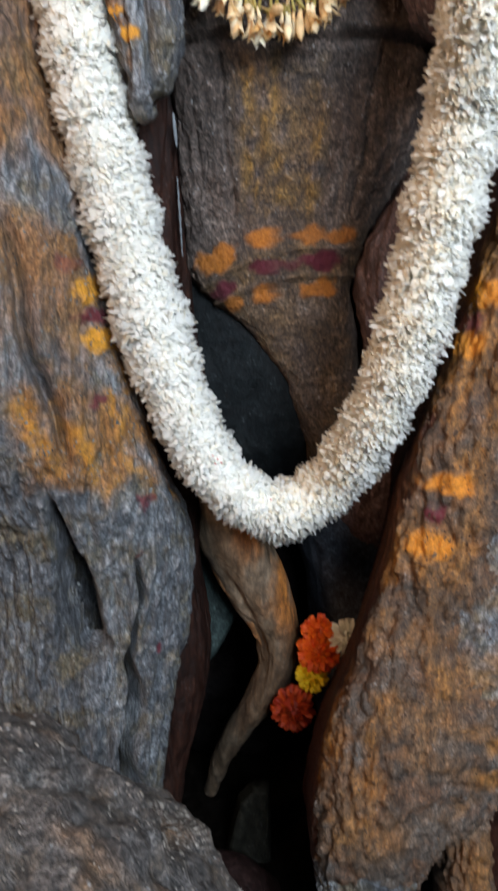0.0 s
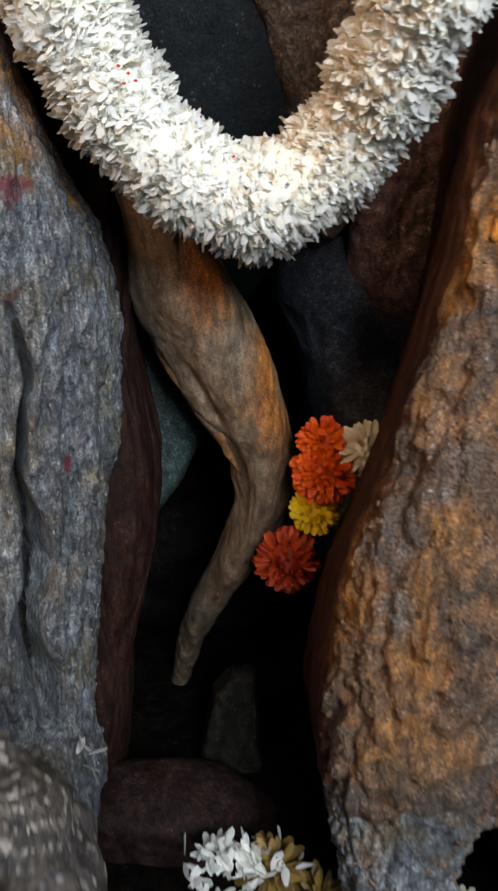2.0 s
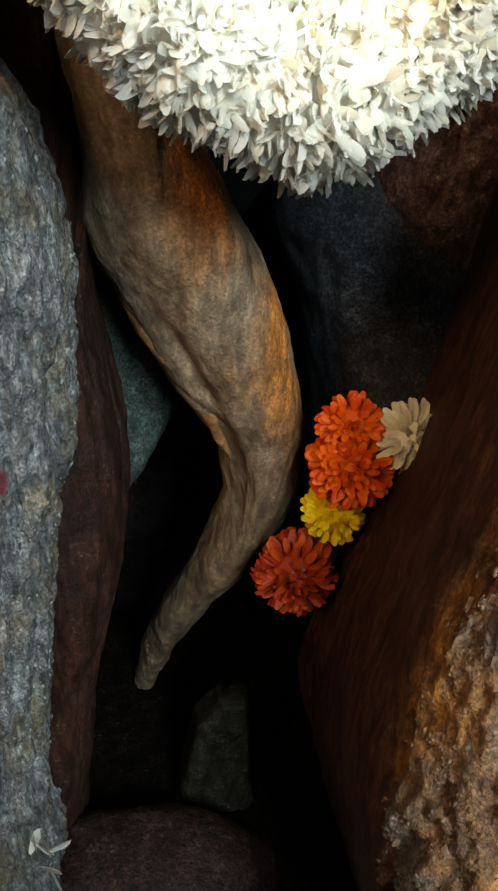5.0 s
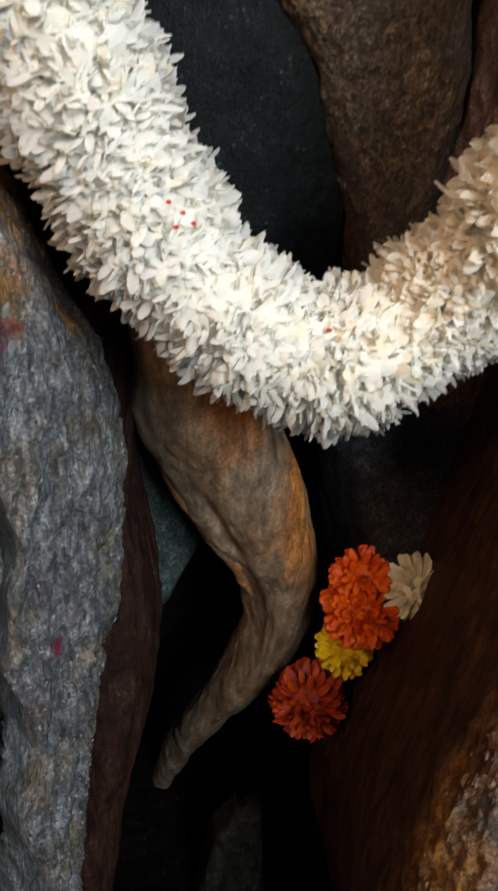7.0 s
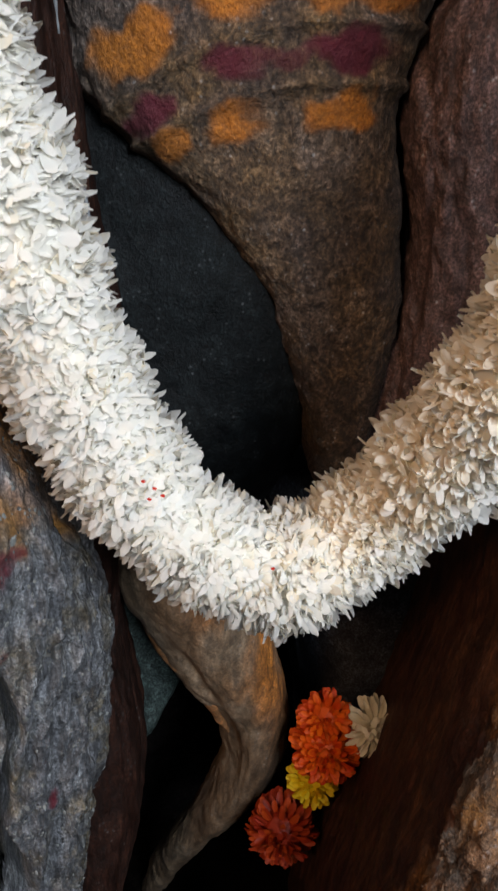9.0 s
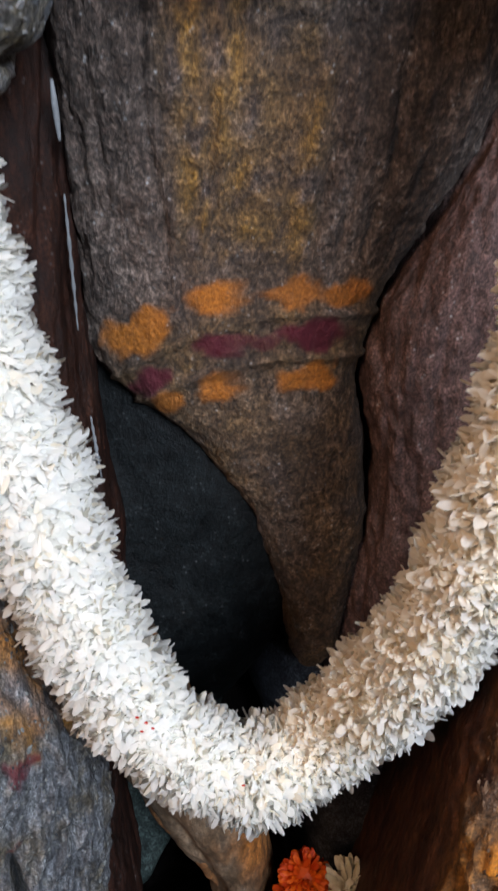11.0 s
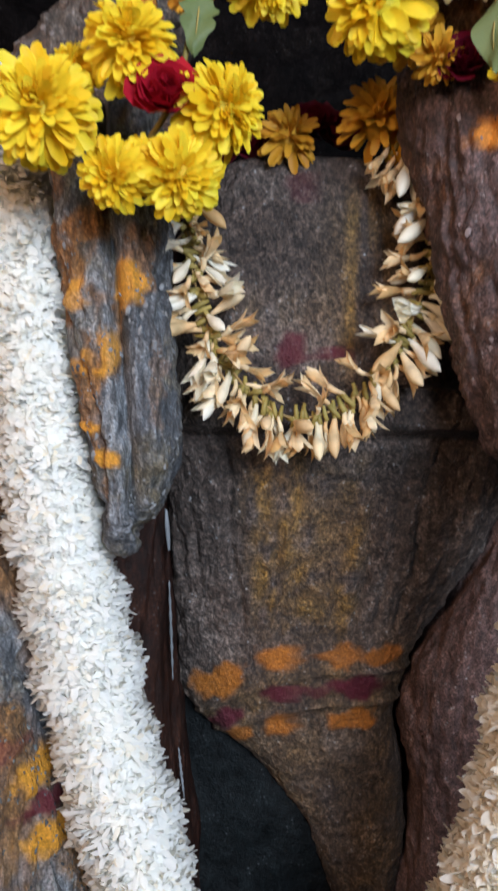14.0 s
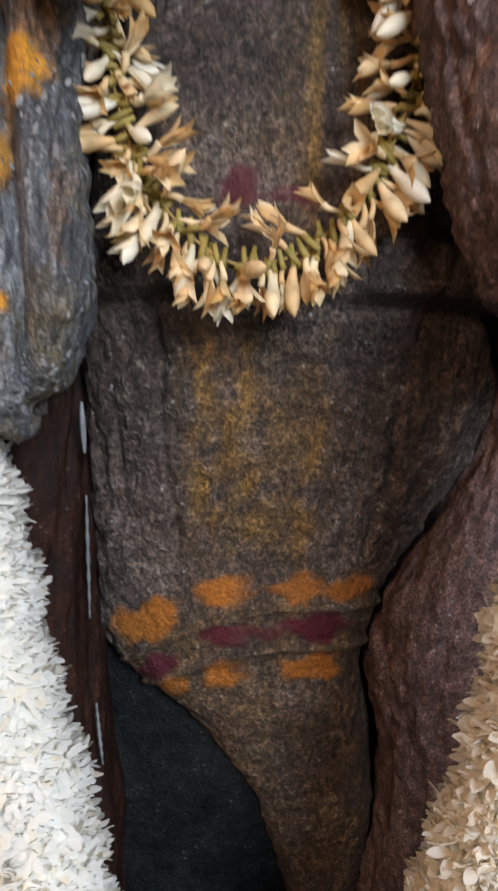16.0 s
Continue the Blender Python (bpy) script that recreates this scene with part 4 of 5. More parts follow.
def white_garland():
    line = curve_through([(-0.163, 0.690, 1.30), (-0.152, 0.688, 1.216), (-0.136, 0.686, 1.10), (-0.121, 0.685, 1.015), (-0.103, 0.685, 0.935), (-0.082, 0.685, 0.857), (-0.054, 0.685, 0.777), (-0.022, 0.685, 0.722),
                          (0.026, 0.685, 0.694), (0.072, 0.685, 0.720), (0.104, 0.651, 0.783), (0.1255, 0.627, 0.855), (0.140, 0.610, 0.9357), (0.1505, 0.595, 1.0113), (0.1535, 0.565, 1.0735), (0.163, 0.555, 1.187)], 420)
    slim = 1 - 0.17 * smooth(0.86, 0.74, line[:, 2]) - 0.11 * smooth(0.08, 0.13, line[:, 0])
    core, faces = tube(line, 0.0245, 18, slim)
    ob = thing("white_garland", None, "thick hanging garland of dense white petals", "garland")
    part("cord", mesh_of("cord", core, faces, [WHITE_PETAL]), ob, "packed cream core of the garland")
    n = 48000
    tan = np.gradient(line, axis=0)
    tan /= np.linalg.norm(tan, axis=1)[:, None]
    at = rng.uniform(0, len(line) - 1.001, n)
    k = at.astype(int)
    place = line[k] + (line[k + 1] - line[k]) * (at - k)[:, None]
    t = tan[k]
    s1 = np.cross(t, np.array([0.0, 1.0, 0.0]))
    s1 /= np.linalg.norm(s1, axis=1)[:, None]
    s2 = np.cross(t, s1)
    ang = rng.uniform(0, 2 * np.pi, n)
    radial = np.cos(ang)[:, None] * s1 + np.sin(ang)[:, None] * s2
    side = np.cross(t, radial)
    ring = (1 + 0.10 * np.sin(at * 0.42) + 0.05 * np.sin(at * 0.173)) * slim[k]
    out = radial + t * rng.normal(0, 0.7, n)[:, None] + side * rng.normal(0, 0.7, n)[:, None]
    rots = frames_for(out, t + side * rng.normal(0, 0.7, n)[:, None] + 0.05)
    start = place + radial * (rng.uniform(0.0190, 0.0248, n) * ring)[:, None]
    size = rng.uniform(0.66, 1.0, n) * (0.5 + 0.5 * slim[k])
    shapes = [petal_shape(0.0120, 0.0060, 0.45, 0.15, 0.4, 5), petal_shape(0.0112, 0.0068, 0.35, -0.2, 0.5, 5), petal_shape(0.0138, 0.0050, 0.5, 0.3, 0.35, 5), petal_shape(0.0108, 0.0063, 0.55, 0.0, 0.45, 5)]
    kind = rng.integers(0, 4, n)
    near = np.flatnonzero((radial[:, 1] < -0.75) & (place[:, 2] < 0.80))[:300]
    rest = np.ones(n, bool)
    rest[near] = False
    # A few cream petals anywhere; up-left faces of the right strand imitate warm light.
    inner = np.clip(radial @ np.array([-0.75, -0.25, 0.6]), -0.3, 1)
    cream = rng.random(n) < 0.08 + smooth(0.0, 0.09, place[:, 0]) * (0.25 + 0.75 * inner)
    vs, fs, slots, base = [], [], [], 0
    for q, shape in enumerate(shapes):
        pick = rest & (kind == q)
        v, f = scatter(shape, rots[pick], start[pick], size[pick])
        vs.append(v)
        fs.append(f + base)
        slots.append(np.repeat(cream[pick].astype(int), len(shape[1])))
        base += len(v)
    mass = part("petal_mass", mesh_of("petal_mass", np.concatenate(vs), np.concatenate(fs), [WHITE_PETAL, WARM_LIT_CREAM_PETAL], slots=np.concatenate(slots)), ob, "countless small white petals")
    tagged(mass, kind="stuff")
    soften(mass.data, line)
    single = [[mesh_of("petal", v, f, [m]) for v, f in shapes] for m in (WHITE_PETAL, WARM_LIT_CREAM_PETAL)]
    for q in near:
        part("petal", single[int(cream[q])][kind[q]], ob, m=to_matrix(rots[q], start[q], size[q]))
    speck = mesh_of("red_speck", *scatter(petal_shape(0.0018, 0.0014), np.repeat(np.eye(3)[None], 1, 0), np.zeros((1, 3)), np.ones(1)), [RED_DOT])
    for x, y, z in ((0.0175, 0.6465, 0.716), (-0.027, 0.6475, 0.751), (-0.031, 0.6475, 0.754), (-0.024, 0.6475, 0.748), (-0.029, 0.647, 0.747)):
        part("red_speck", speck, ob, "speck of red powder", m=pose(x, y, z, 90, 0, 0))


white_garland()


# ---- flowers ----
def bloom(name, place, radius, facing, material, label, count=70, group="", category="flower", slim=0.27, dome=1.0, loose=0.2, single=True, seed=0, flat=0.75, core=0.28):
    """A many-petalled flower head: petals spiral out from a small eye."""
    r = np.random.default_rng(100 + seed)
    ob = thing(name, None, label, category, group)
    axis = np.array(facing, float)
    axis /= np.linalg.norm(axis)
    h = np.cross(axis, [0.3, 0.2, 0.9])
    h /= np.linalg.norm(h)
    basis = np.stack([h, np.cross(axis, h), axis], 1)
    i = np.arange(count)
    a = i * 2.39996 + r.normal(0, loose, count)
    e = (i + 0.5) / count
    tilt = np.clip(e ** 0.75 * np.pi * 0.62 * dome + r.normal(0, loose * 0.5, count), 0, 2.2)
    local = np.stack([np.sin(tilt) * np.cos(a), np.sin(tilt) * np.sin(a), np.cos(tilt)], 1)
    size = radius * (0.70 + 0.30 * e) * r.uniform(0.75, 1.15, count)
    size = size * (flat + (1 - flat) * np.sin(tilt))
    out = local @ basis.T
    rots = frames_for(out, np.repeat(axis[None], count, 0) + r.normal(0, 0.25, (count, 3)))
    p0 = np.array(place, float) + out * radius * core
    size = size * (1 - core)
    shape = petal_shape(1.0, slim / (1 - core), 0.5, -0.22, 0.6)
    ob.matrix_basis = Matrix.Identity(4)
    if single:
        me = mesh_of("petal", *shape, [material])
        for q in range(count):
            part("petal", me, ob, m=to_matrix(rots[q], p0[q], size[q]))
    else:
        v, f = scatter(shape, rots, p0, size)
        part("petals", mesh_of("petals", v, f, [material]), ob)
    bm = bmesh.new()
    bmesh.ops.create_icosphere(bm, subdivisions=2, radius=radius * (0.24 + core * 0.75))
    for v in bm.verts:
        v.co = v.co + Vector(place) - Vector(axis) * radius * 0.1
    me = bpy.data.meshes.new("flower_base")
    bm.to_mesh(me)
    bm.free()
    me.materials.append(material)
    part("flower_base", me, ob)
    return ob


def rose(name, place, radius, facing, material, label, seed=0):
    """A rose head: broad cupped petals wrapped round each other."""
    r = np.random.default_rng(300 + seed)
    ob = thing(name, None, label, "rose")
    axis = np.array(facing, float) / np.linalg.norm(facing)
    h = np.cross(axis, [0.3, 0.2, 0.9])
    h /= np.linalg.norm(h)
    basis = np.stack([h, np.cross(axis, h), axis], 1)
    n = 22
    e = (np.arange(n) + 0.5) / n
    a = np.arange(n) * 2.39996 + r.normal(0, 0.15, n)
    tilt = 0.25 + e * 1.15
    local = np.stack([np.sin(tilt) * np.cos(a), np.sin(tilt) * np.sin(a), np.cos(tilt)], 1)
    out = local @ basis.T
    rots = frames_for(out, np.repeat(axis[None], n, 0) + r.normal(0, 0.15, (n, 3)))
    me = mesh_of("petal", *petal_shape(1.0, 1.05, 0.5, 0.32, 0.7, 7), [material])
    for q in range(n):
        part("petal", me, ob, m=to_matrix(rots[q], np.array(place) - axis * radius * 0.35, radius * (0.75 + 0.35 * e[q])))
    return ob


def leaf(place, direction, up, size, label, lobes=4):
    """A lobed leaf with a stalk."""
    ob = thing("leaf", None, label, "leaf")
    s = np.linspace(0, 1, 15)
    wide = np.sin(np.pi * s ** 0.8) * (0.62 + 0.38 * np.abs(np.sin(np.pi * lobes * s))) * 0.30
    v, f = [], []
    for t, w in zip(s, wide):
        for u in (-1, -0.5, 0, 0.5, 1):
            v.append((t, u * w + 0.02 * u, 0.10 * abs(u) * w * 2 - 0.25 * t * t + 0.05 * math.sin(9 * t + 3 * u)))
    for i in range(14):
        for j in range(4):
            f.append([i * 5 + j, i * 5 + j + 1, i * 5 + j + 6, i * 5 + j + 5])
    rot = frames_for(np.array([direction], float), np.array([up], float))[0]
    m = to_matrix(rot, place, size)
    part("blade", mesh_of("blade", np.array(v), np.array(f), [LEAF_GREEN]), ob, m=m)
    tv, tf = tube([(-0.4, 0.0, -0.03), (-0.2, 0.01, 0.0), (0.0, 0.0, 0.004), (0.5, 0.0, -0.05), (0.95, 0.0, -0.21)], 0.022, 6, [1, 1, 1, 0.6, 0.2])
    part("stalk", mesh_of("stalk", tv, tf, [STALK_GREEN]), ob, m=m)


# Darker petal copies for the floor flowers: the boulder's shade put into colour.
SHADED_COPY = {RUST_PETAL: petal_material("shaded_rust_petal", (0.16, 0.014, 0.004), (0.34, 0.05, 0.01), 0.2, 0.1), GOLD_PETAL: petal_material("shaded_gold_petal", (0.09, 0.05, 0.012), (0.22, 0.13, 0.03), 0.2, 0.1),
        MUM_WHITE: petal_material("shaded_cream_petal", (0.20, 0.18, 0.11), (0.46, 0.44, 0.36), 0.15, 0.15), ORANGE_PETAL: petal_material("shaded_orange_petal", (0.28, 0.035, 0.004), (0.55, 0.12, 0.01), 0.15, 0.15)}
Y = "fresh bright yellow chrysanthemum strung beside the garland"
for k, (x, y, z, r, d) in enumerate([(-0.112, 0.585, 1.245, 0.031, (0.05, -1, 0.1)), (-0.071, 0.590, 1.279, 0.026, (0.1, -0.9, 0.45)), (-0.026, 0.595, 1.250, 0.026, (0.9, -0.75, 0.1)),
                                     (-0.046, 0.592, 1.217, 0.024, (0.25, -0.8, -0.5)), (-0.077, 0.592, 1.216, 0.020, (-0.2, -0.8, -0.45)), (-0.064, 0.60, 1.224, 0.016, (0.0, -1, -0.2)), (-0.102, 0.61, 1.275, 0.016, (-0.4, -0.7, 0.6)),
                                     (-0.004, 0.605, 1.322, 0.026, (0.3, -0.8, -0.4)), (-0.02, 0.615, 1.33, 0.016, (-0.3, -0.8, 0.0)), (0.050, 0.600, 1.306, 0.031, (-0.5, -0.8, -0.3)), (0.091, 0.595, 1.342, 0.031, (-0.1, -0.9, 0.3)),
                                     (0.122, 0.580, 1.272, 0.022, (0.3, -0.9, -0.3)), (0.128, 0.585, 1.335, 0.022, (0.3, -0.9, 0.2))]):
    bloom("chrysanthemum", (x, y, z), r, d, YELLOW_PETAL, Y, 250, "yellow chrysanthemums", seed=k, dome=1.25, slim=0.27, flat=0.9, loose=0.6, core=0.33)
for k, (x, y, z, r, d) in enumerate([(-0.044, 0.62, 1.318, 0.014, (-0.5, -0.8, -0.4)), (0.068, 0.612, 1.298, 0.020, (0.2, -0.8, -0.6)), (0.083, 0.612, 1.285, 0.016, (0.2, -0.8, -0.6)), (0.067, 0.690, 1.284, 0.029, (-0.1, -0.9, 0.35)), (0.012, 0.700, 1.276, 0.022, (0.1, -0.8, 0.3))]):
    bloom("wilted_chrysanthemum", (x, y, z), r, d, GOLD_PETAL, "wilting golden chrysanthemum with drooping petals", 80, seed=40 + k, loose=0.45)
bloom("wilted_chrysanthemum", (0.090, 0.583, 1.314), 0.018, (0.1, -0.9, -0.2), MUM_WHITE, "crumpled cream chrysanthemum among yellow ones", 40, seed=60, loose=0.6)
rose("rose", (-0.053, 0.586, 1.253), 0.019, (0.1, -0.9, 0.3), ROSE_PETAL, "deep red rose among yellow chrysanthemums", 1)
rose("rose", (0.121, 0.575, 1.306), 0.023, (-0.2, -0.9, 0.1), ROSE_PETAL, "deep red rose by a pale leaf", 2)
rose("rose", (0.034, 0.63, 1.357), 0.024, (0.0, -0.9, -0.3), ROSE_PETAL, "deep red rose high in the strung flowers", 3)
rose("rose", (0.096, 0.61, 1.283), 0.014, (-0.2, -0.9, 0.0), DARK_ROSE, "shaded crimson rose behind a leaf", 4)
for k, (x, z) in enumerate(((-0.032, 1.272), (-0.010, 1.278), (0.028, 1.292), (0.045, 1.285), (-0.026, 1.292))):
    rose("wilted_rose", (x, 0.722 - 0.02 * (k == 4), z), 0.018, (0.2 * k - 0.4, -0.9, 0.5), DARK_ROSE, "dark wilted crimson rose on the stone figure's top", 10 + k)
leaf((-0.038, 0.612, 1.318), (-0.05, -0.3, -1), (0.2, -1, 0.2), 0.034, "pale green lobed leaf hanging among chrysanthemums")
leaf((-0.040, 0.618, 1.350), (0.1, -0.3, -1), (-0.2, -1, 0.2), 0.034, "pale green lobed leaf hanging among chrysanthemums")
leaf((-0.036, 0.612, 1.275), (0.4, -0.3, -1), (-0.2, -1, 0.2), 0.020, "small pale green leaf under the flowers")
leaf((0.099, 0.566, 1.289), (-0.15, -0.1, -1), (-0.9, -1, 0.1), 0.031, "broad pale green leaf under a red rose", 1)
leaf((-0.158, 0.655, 1.285), (0.3, -0.3, -0.6), (0.2, -1, 0.4), 0.024, "grey-green leaf over the white garland's end", 1)
sv, sf = tube(curve_through([(-0.04, 0.622, 1.37), (-0.036, 0.618, 1.335), (-0.043, 0.615, 1.30), (-0.05, 0.612, 1.265), (-0.062, 0.606, 1.24), (-0.075, 0.60, 1.222)], 30), 0.0016, 7)
thing("flower_string", mesh_of("flower_string", sv, sf, [STALK_GREEN]), "thin green stem holding the strung chrysanthemums", "flower string")
sv, sf = tube(curve_through([(-0.036, 0.618, 1.36), (0.0, 0.618, 1.345), (0.05, 0.618, 1.32), (0.09, 0.612, 1.325), (0.13, 0.60, 1.30)], 30), 0.0014, 7)
thing("flower_string", mesh_of("flower_string", sv, sf, [THREAD]), "brown thread holding the strung chrysanthemums", "flower string")

bloom("marigold", (0.074, 0.788, 0.508), 0.0255, (-0.1, -0.95, 0.25), ORANGE_PETAL, "bright orange marigold wedged between the roots", 330, seed=70, slim=0.24, dome=1.45, flat=0.95, loose=0.6, core=0.55)
bloom("marigold", (0.074, 0.792, 0.529), 0.020, (-0.1, -0.9, 0.5), ORANGE_PETAL, "smaller orange marigold on top of another", 220, seed=71, slim=0.24, dome=1.4, flat=0.95, loose=0.6, core=0.55)
bloom("marigold", (0.069, 0.800, 0.472), 0.020, (-0.1, -0.95, 0.1), YELLOW_PETAL, "small yellow marigold under the orange one", 200, seed=72, slim=0.24, dome=1.4, flat=0.95, loose=0.6, core=0.55)
bloom("marigold", (0.048, 0.797, 0.434), 0.0265, (-0.2, -0.95, 0.05), RUST_PETAL, "rust-red marigold at the bottom of the wedge", 300, seed=73, slim=0.22, loose=0.8, dome=1.45, flat=0.95, core=0.5)
bloom("white_chrysanthemum", (0.103, 0.782, 0.526), 0.0225, (0.1, -0.95, 0.15), MUM_WHITE, "small white chrysanthemum beside the orange marigold", 130, seed=74, slim=0.22, dome=1.35, loose=0.35, core=0.35)

for k, (x, y, z, r, d, m, label) in enumerate([
        (0.094, 0.635, 0.262, 0.026, (-0.1, -0.7, 0.7), RUST_PETAL, "rust-red marigold fallen on the floor"), (0.150, 0.640, 0.258, 0.022, (0.0, -0.6, 0.8), MUM_WHITE, "pale chrysanthemum fallen on the floor"),
        (0.165, 0.610, 0.256, 0.020, (0.1, -0.6, 0.8), ORANGE_PETAL, "orange marigold fallen on the floor"), (0.213, 0.640, 0.262, 0.026, (0.0, -0.8, 0.5), MUM_WHITE, "cream chrysanthemum fallen by the root's foot"),
        (0.060, 0.660, 0.258, 0.024, (-0.2, -0.6, 0.7), GOLD_PETAL, "faded golden chrysanthemum fallen on the floor"), (0.030, 0.675, 0.268, 0.026, (-0.2, -0.5, 0.8), GOLD_PETAL, "faded golden chrysanthemum fallen on the floor"),
        (0.125, 0.595, 0.255, 0.022, (0.1, -0.7, 0.6), GOLD_PETAL, "faded golden chrysanthemum fallen on the floor"), (0.235, 0.600, 0.255, 0.024, (0.1, -0.7, 0.6), RUST_PETAL, "rust-red marigold fallen on the floor"),
        (0.080, 0.590, 0.252, 0.022, (-0.2, -0.7, 0.6), RUST_PETAL, "rust-red marigold fallen on the floor"), (0.190, 0.575, 0.252, 0.020, (0.1, -0.7, 0.6), MUM_WHITE, "pale chrysanthemum fallen on the floor"),
        (0.045, 0.625, 0.252, 0.02, (0.1, -0.7, 0.6), GOLD_PETAL, "faded golden chrysanthemum fallen on the floor"), (0.26, 0.65, 0.256, 0.022, (0.1, -0.7, 0.6), GOLD_PETAL, "faded golden chrysanthemum fallen on the floor")]):
    bloom("fallen_flower", (x, y, z), r, d, SHADED_COPY.get(m, m), label, 60, "fallen flowers", seed=80 + k, loose=0.4, single=k < 6)


# ---- jasmine string round the figure's neck ----
def bud_parts(opened, dried, seed):
    """The meshes of one jasmine bud along +x: its body, its stalk, and the places of its opened petals."""
    r = np.random.default_rng(500 + seed)
    s = np.linspace(0, 1, 9)
    prof = np.interp(s, [0, 0.5, 1], [0.4, 0.6, 0.8]) * 0.0018 if opened else np.interp(s, [0, 0.25, 0.5, 0.7, 0.88, 1], [0.3, 0.55, 0.95, 1.0, 0.6, 0.08]) * 0.0029
    line = np.stack([0.005 + s * (0.007 if opened else 0.019), 0.0012 * np.sin(s * 2 + seed), 0.001 * np.cos(s * 3 + seed)], 1)
    skin = DRIED_BUD if dried else FRESH_BUD
    body = mesh_of("bud", *tube(line, 1.0, 8, prof), [skin])
    stalk = mesh_of("stalk", *tube([(-0.001, 0, 0), (0.003, 0.0003, 0), (0.0068, 0.0005, 0.0005)], 0.0012, 6, [0.7, 1, 1.1]), [STALK_GREEN])
    petals = []
    if opened:
        n = 6
        a = np.arange(n) * 2 * np.pi / n + r.normal(0, 0.2, n)
        spread = r.uniform(0.05, 0.38) + r.normal(0, 0.14, n)
        out = np.stack([np.cos(spread), np.sin(spread) * np.cos(a), np.sin(spread) * np.sin(a)], 1)
        rots = frames_for(out, np.repeat([[1.0, 0.02, 0.03]], n, 0))
        me = mesh_of("petal", *petal_shape(0.0140, 0.0050, 0.55, 0.14 if not dried else -0.12, 0.22, 5), [skin])
        petals = [(me, to_matrix(rots[q], line[-2], r.uniform(0.75, 1.1))) for q in range(n)]
    return body, stalk, petals


def jasmine():
    r = np.random.default_rng(77)
    ob = thing("jasmine_garland", None, "wilting string of cream and browned jasmine buds", "garland")
    line = curve_through([(-0.050, 0.690, 1.246), (-0.049, 0.680, 1.215), (-0.045, 0.676, 1.186), (-0.034, 0.674, 1.150), (-0.014, 0.672, 1.120), (0.012, 0.672, 1.102), (0.038, 0.672, 1.106), (0.061, 0.672, 1.123),
                          (0.080, 0.673, 1.150), (0.093, 0.674, 1.185), (0.097, 0.676, 1.220), (0.088, 0.680, 1.248), (0.073, 0.688, 1.272)], 100)
    v, f = tube(line, 0.0008, 6)
    part("thread", mesh_of("thread", v, f, [THREAD]), ob, "thin brown thread")
    kinds = [bud_parts(o, d, k) for k, (o, d) in enumerate(((False, False), (False, True), (True, False), (True, True), (True, False), (True, True), (False, False), (True, True)))]
    tan = np.gradient(line, axis=0)
    tan /= np.linalg.norm(tan, axis=1)[:, None]
    mid = np.array([0.022, 0.672, 1.19])
    for k in range(100):
        outward = line[k] - mid
        outward[1] = 0
        outward /= np.linalg.norm(outward)
        low = smooth(1.17, 1.12, line[k, 2])
        for side in ((1, -1) if k % 3 else (1,)):
            if side < 0 and low > 0.6 and r.random() < 0.55:
                continue
            if line[k, 2] > 1.235 and side > 0 and r.random() < 0.5:
                continue
            way = side * outward + np.array([0.0, -0.35, -0.45 - 0.45 * low]) + r.normal(0, 0.45, 3)
            if side < 0:
                way = way + np.array([0, -0.1, 0.15])
            rot = frames_for(way[None], tan[k][None] + r.normal(0, 0.2, 3))[0]
            pick = (2, 3, 0, 5, 1, 7, 4, 6)[r.integers(0, 8)]
            brown = low * (line[k, 0] > -0.02) + (line[k, 0] < -0.02) * (side < 0)
            if brown > 0.5 and r.random() < 0.75:
                pick = (1, 3, 5, 7)[r.integers(0, 4)]
            body, stalk, petals = kinds[pick]
            bud = part("bud", body, ob, m=to_matrix(rot, line[k] + np.array([0, -0.001, 0]) - way / np.linalg.norm(way) * 0.004 + r.normal(0, 0.0015, 3), r.uniform(1.1, 1.55)))
            part("stalk", stalk, bud, "yellow-green stalk")
            for me, m in petals:
                part("petal", me, bud, m=m)


jasmine()


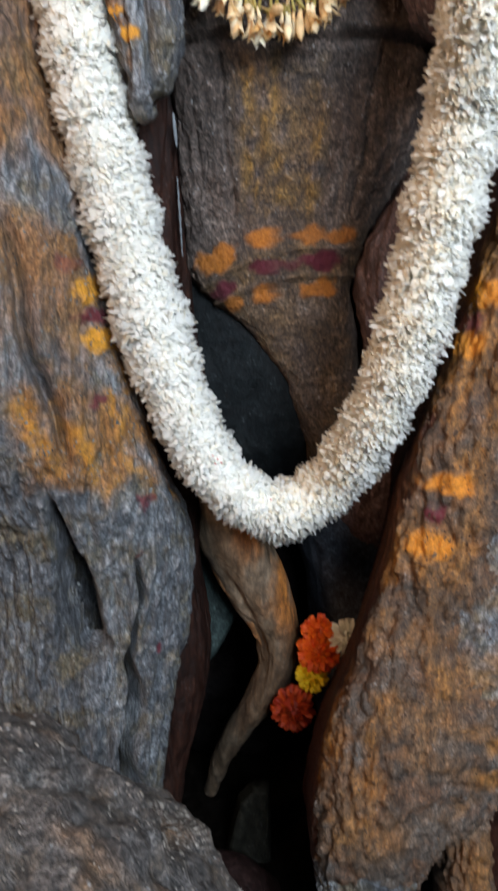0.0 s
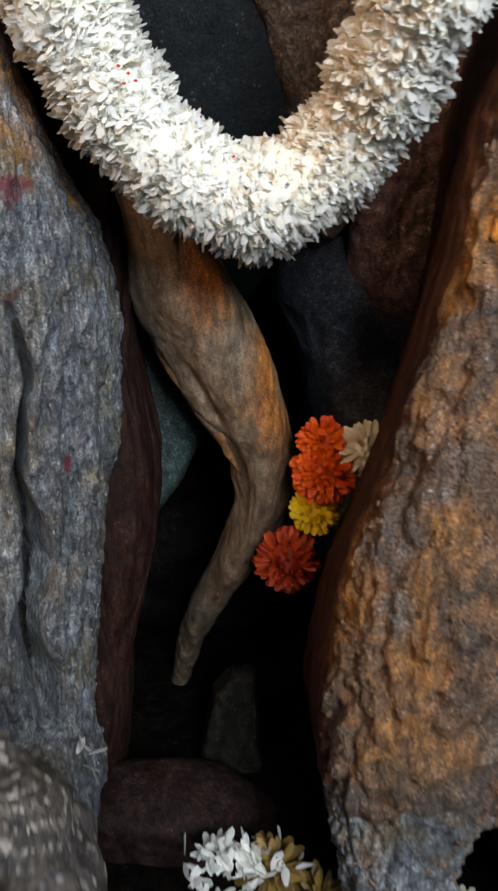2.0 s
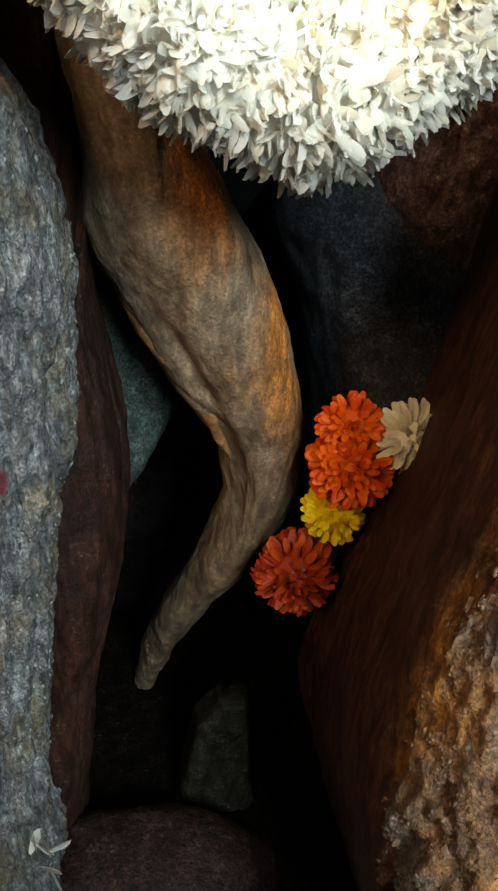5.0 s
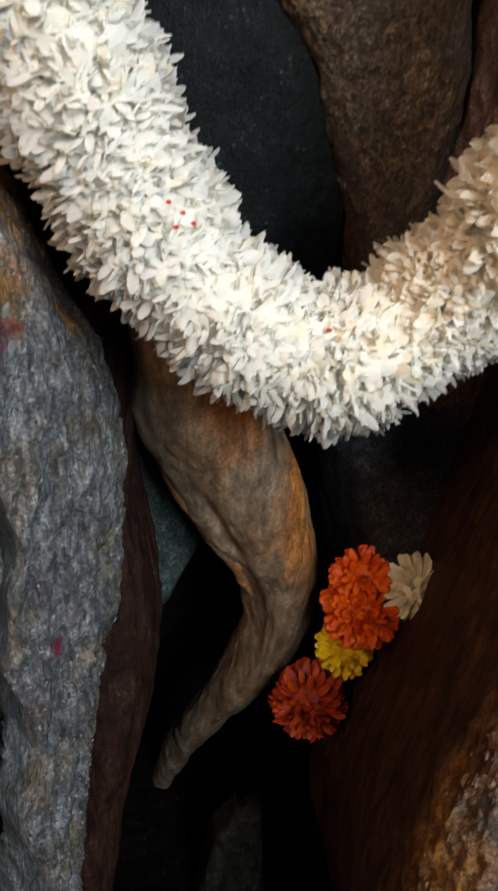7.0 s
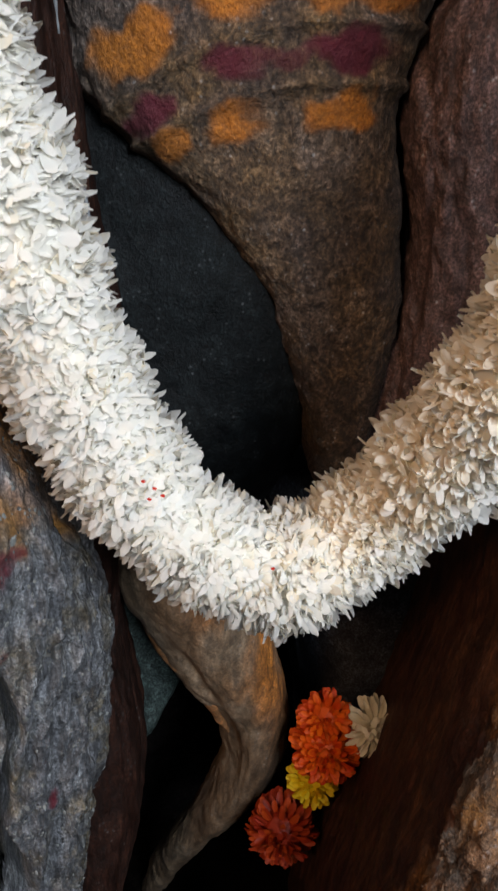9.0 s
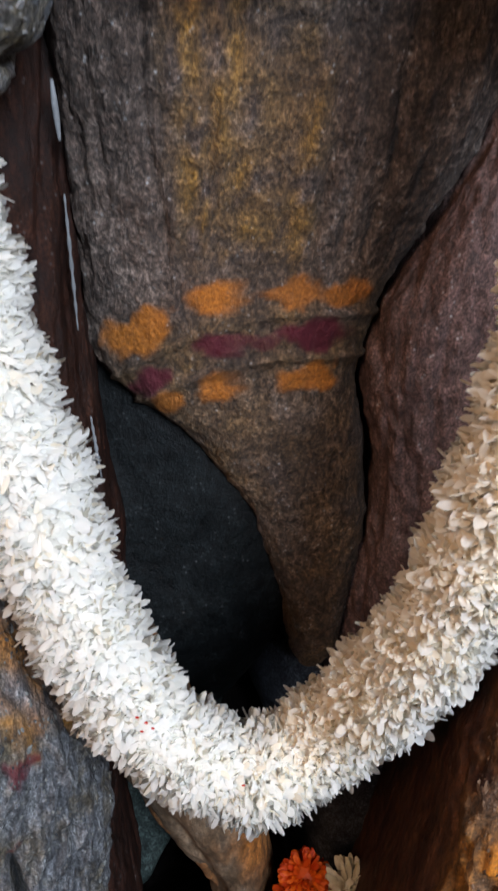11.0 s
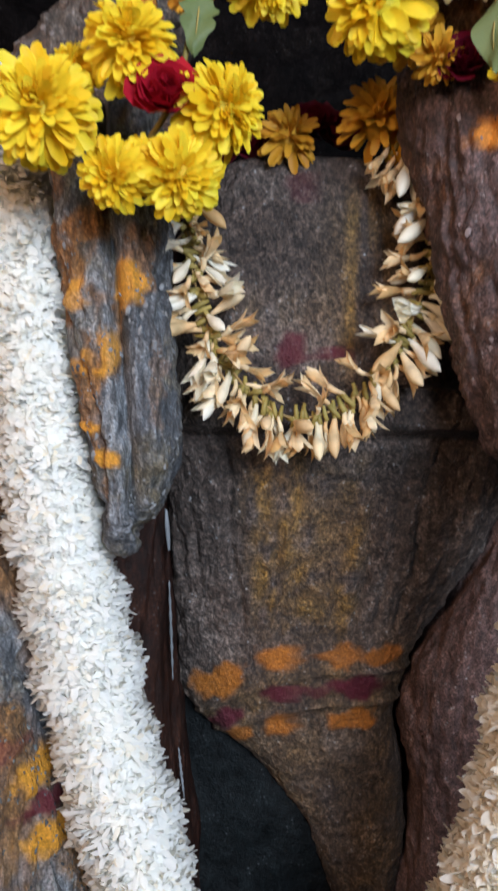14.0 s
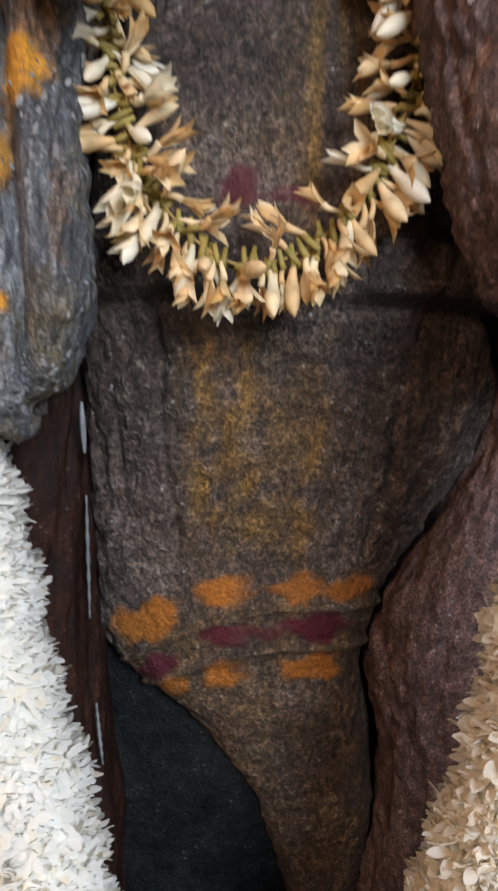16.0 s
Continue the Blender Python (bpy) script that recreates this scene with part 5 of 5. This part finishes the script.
# ---- loose petals ----
def loose_petals():
    white = mesh_of("fallen_petal", *petal_shape(0.017, 0.008, 0.4, 0.15, 0.3, 6), [WHITE_PETAL])
    r = np.random.default_rng(31)
    heap = thing("petal_heap", None, "small heap of fallen white petals on the floor", "petals")
    for k in range(120):
        d = r.normal(0, 1, 3)
        d[2] = abs(d[2]) * 0.7 + 0.2
        rot = frames_for(d[None], r.normal(0, 1, (1, 3)))[0]
        x, y = r.normal(0, 0.015), r.normal(0, 0.010)
        z = 0.288 + 0.018 * math.exp(-(x * x + y * y) / 0.0004) * r.random() - 0.012
        part("petal", white, heap, m=to_matrix(rot, (0.004 + x, 0.668 + y, z), r.uniform(0.5, 0.85)))
    for x, y, z in ((-0.093, 0.692, 0.345), (-0.089, 0.696, 0.350), (-0.096, 0.694, 0.352), (-0.092, 0.691, 0.357), (-0.087, 0.692, 0.343), (-0.094, 0.694, 0.362)):
        ob = tagged(new("fallen_petal", white), "small white petal caught beside the trunk", "petal", "fallen petals")
        ob.matrix_basis = to_matrix(frames_for(r.normal(0, 1, (1, 3)), r.normal(0, 1, (1, 3)))[0], (x, y, z), 0.75)

    for x, y, z, n, turn, size in ((0.001, 0.284, 0.567, (0.78, -0.19, 0.59), 0.3, 0.95), (-0.008, 0.272, 0.573, (0.75, -0.25, 0.62), 1.9, 0.65), (-0.009, 0.263, 0.571, (0.74, -0.29, 0.61), 2.6, 0.9),
                                   (-0.152, 0.44, 0.60, (0.2, 0.4, 0.9), 0.5, 0.5)):
        n = np.array(n)
        a = np.array([math.cos(turn), math.sin(turn), 0.2])
        a = a - n * (a @ n)
        rot = frames_for(a[None], n[None])[0]
        ob = tagged(new("fallen_petal", white), "single white petal lying on the boulder", "petal", "fallen petals")
        ob.matrix_basis = to_matrix(rot, np.array([x, y, z]) + n * 0.003, size * 0.75)
    dry = mesh_of("dry_leaf_bit", *petal_shape(0.020, 0.007, 0.8, 0.3, 0.2, 6), [DRIED_BUD])
    for x, y, z, n, turn in ((-0.029, 0.272, 0.597, (0.68, -0.27, 0.68), 1.2), (-0.026, 0.261, 0.590, (0.68, -0.31, 0.66), 4.4), (-0.008, 0.283, 0.578, (0.75, -0.2, 0.63), 5.0)):
        n = np.array(n)
        a = np.array([math.cos(turn), math.sin(turn), 0.2])
        a = a - n * (a @ n)
        ob = tagged(new("dry_leaf_bit", dry), "curled dry brown leaf bit on the boulder", "leaf", "leaf litter")
        ob.matrix_basis = to_matrix(frames_for(a[None], n[None])[0], np.array([x, y, z]) + n * 0.002, 0.42)


loose_petals()
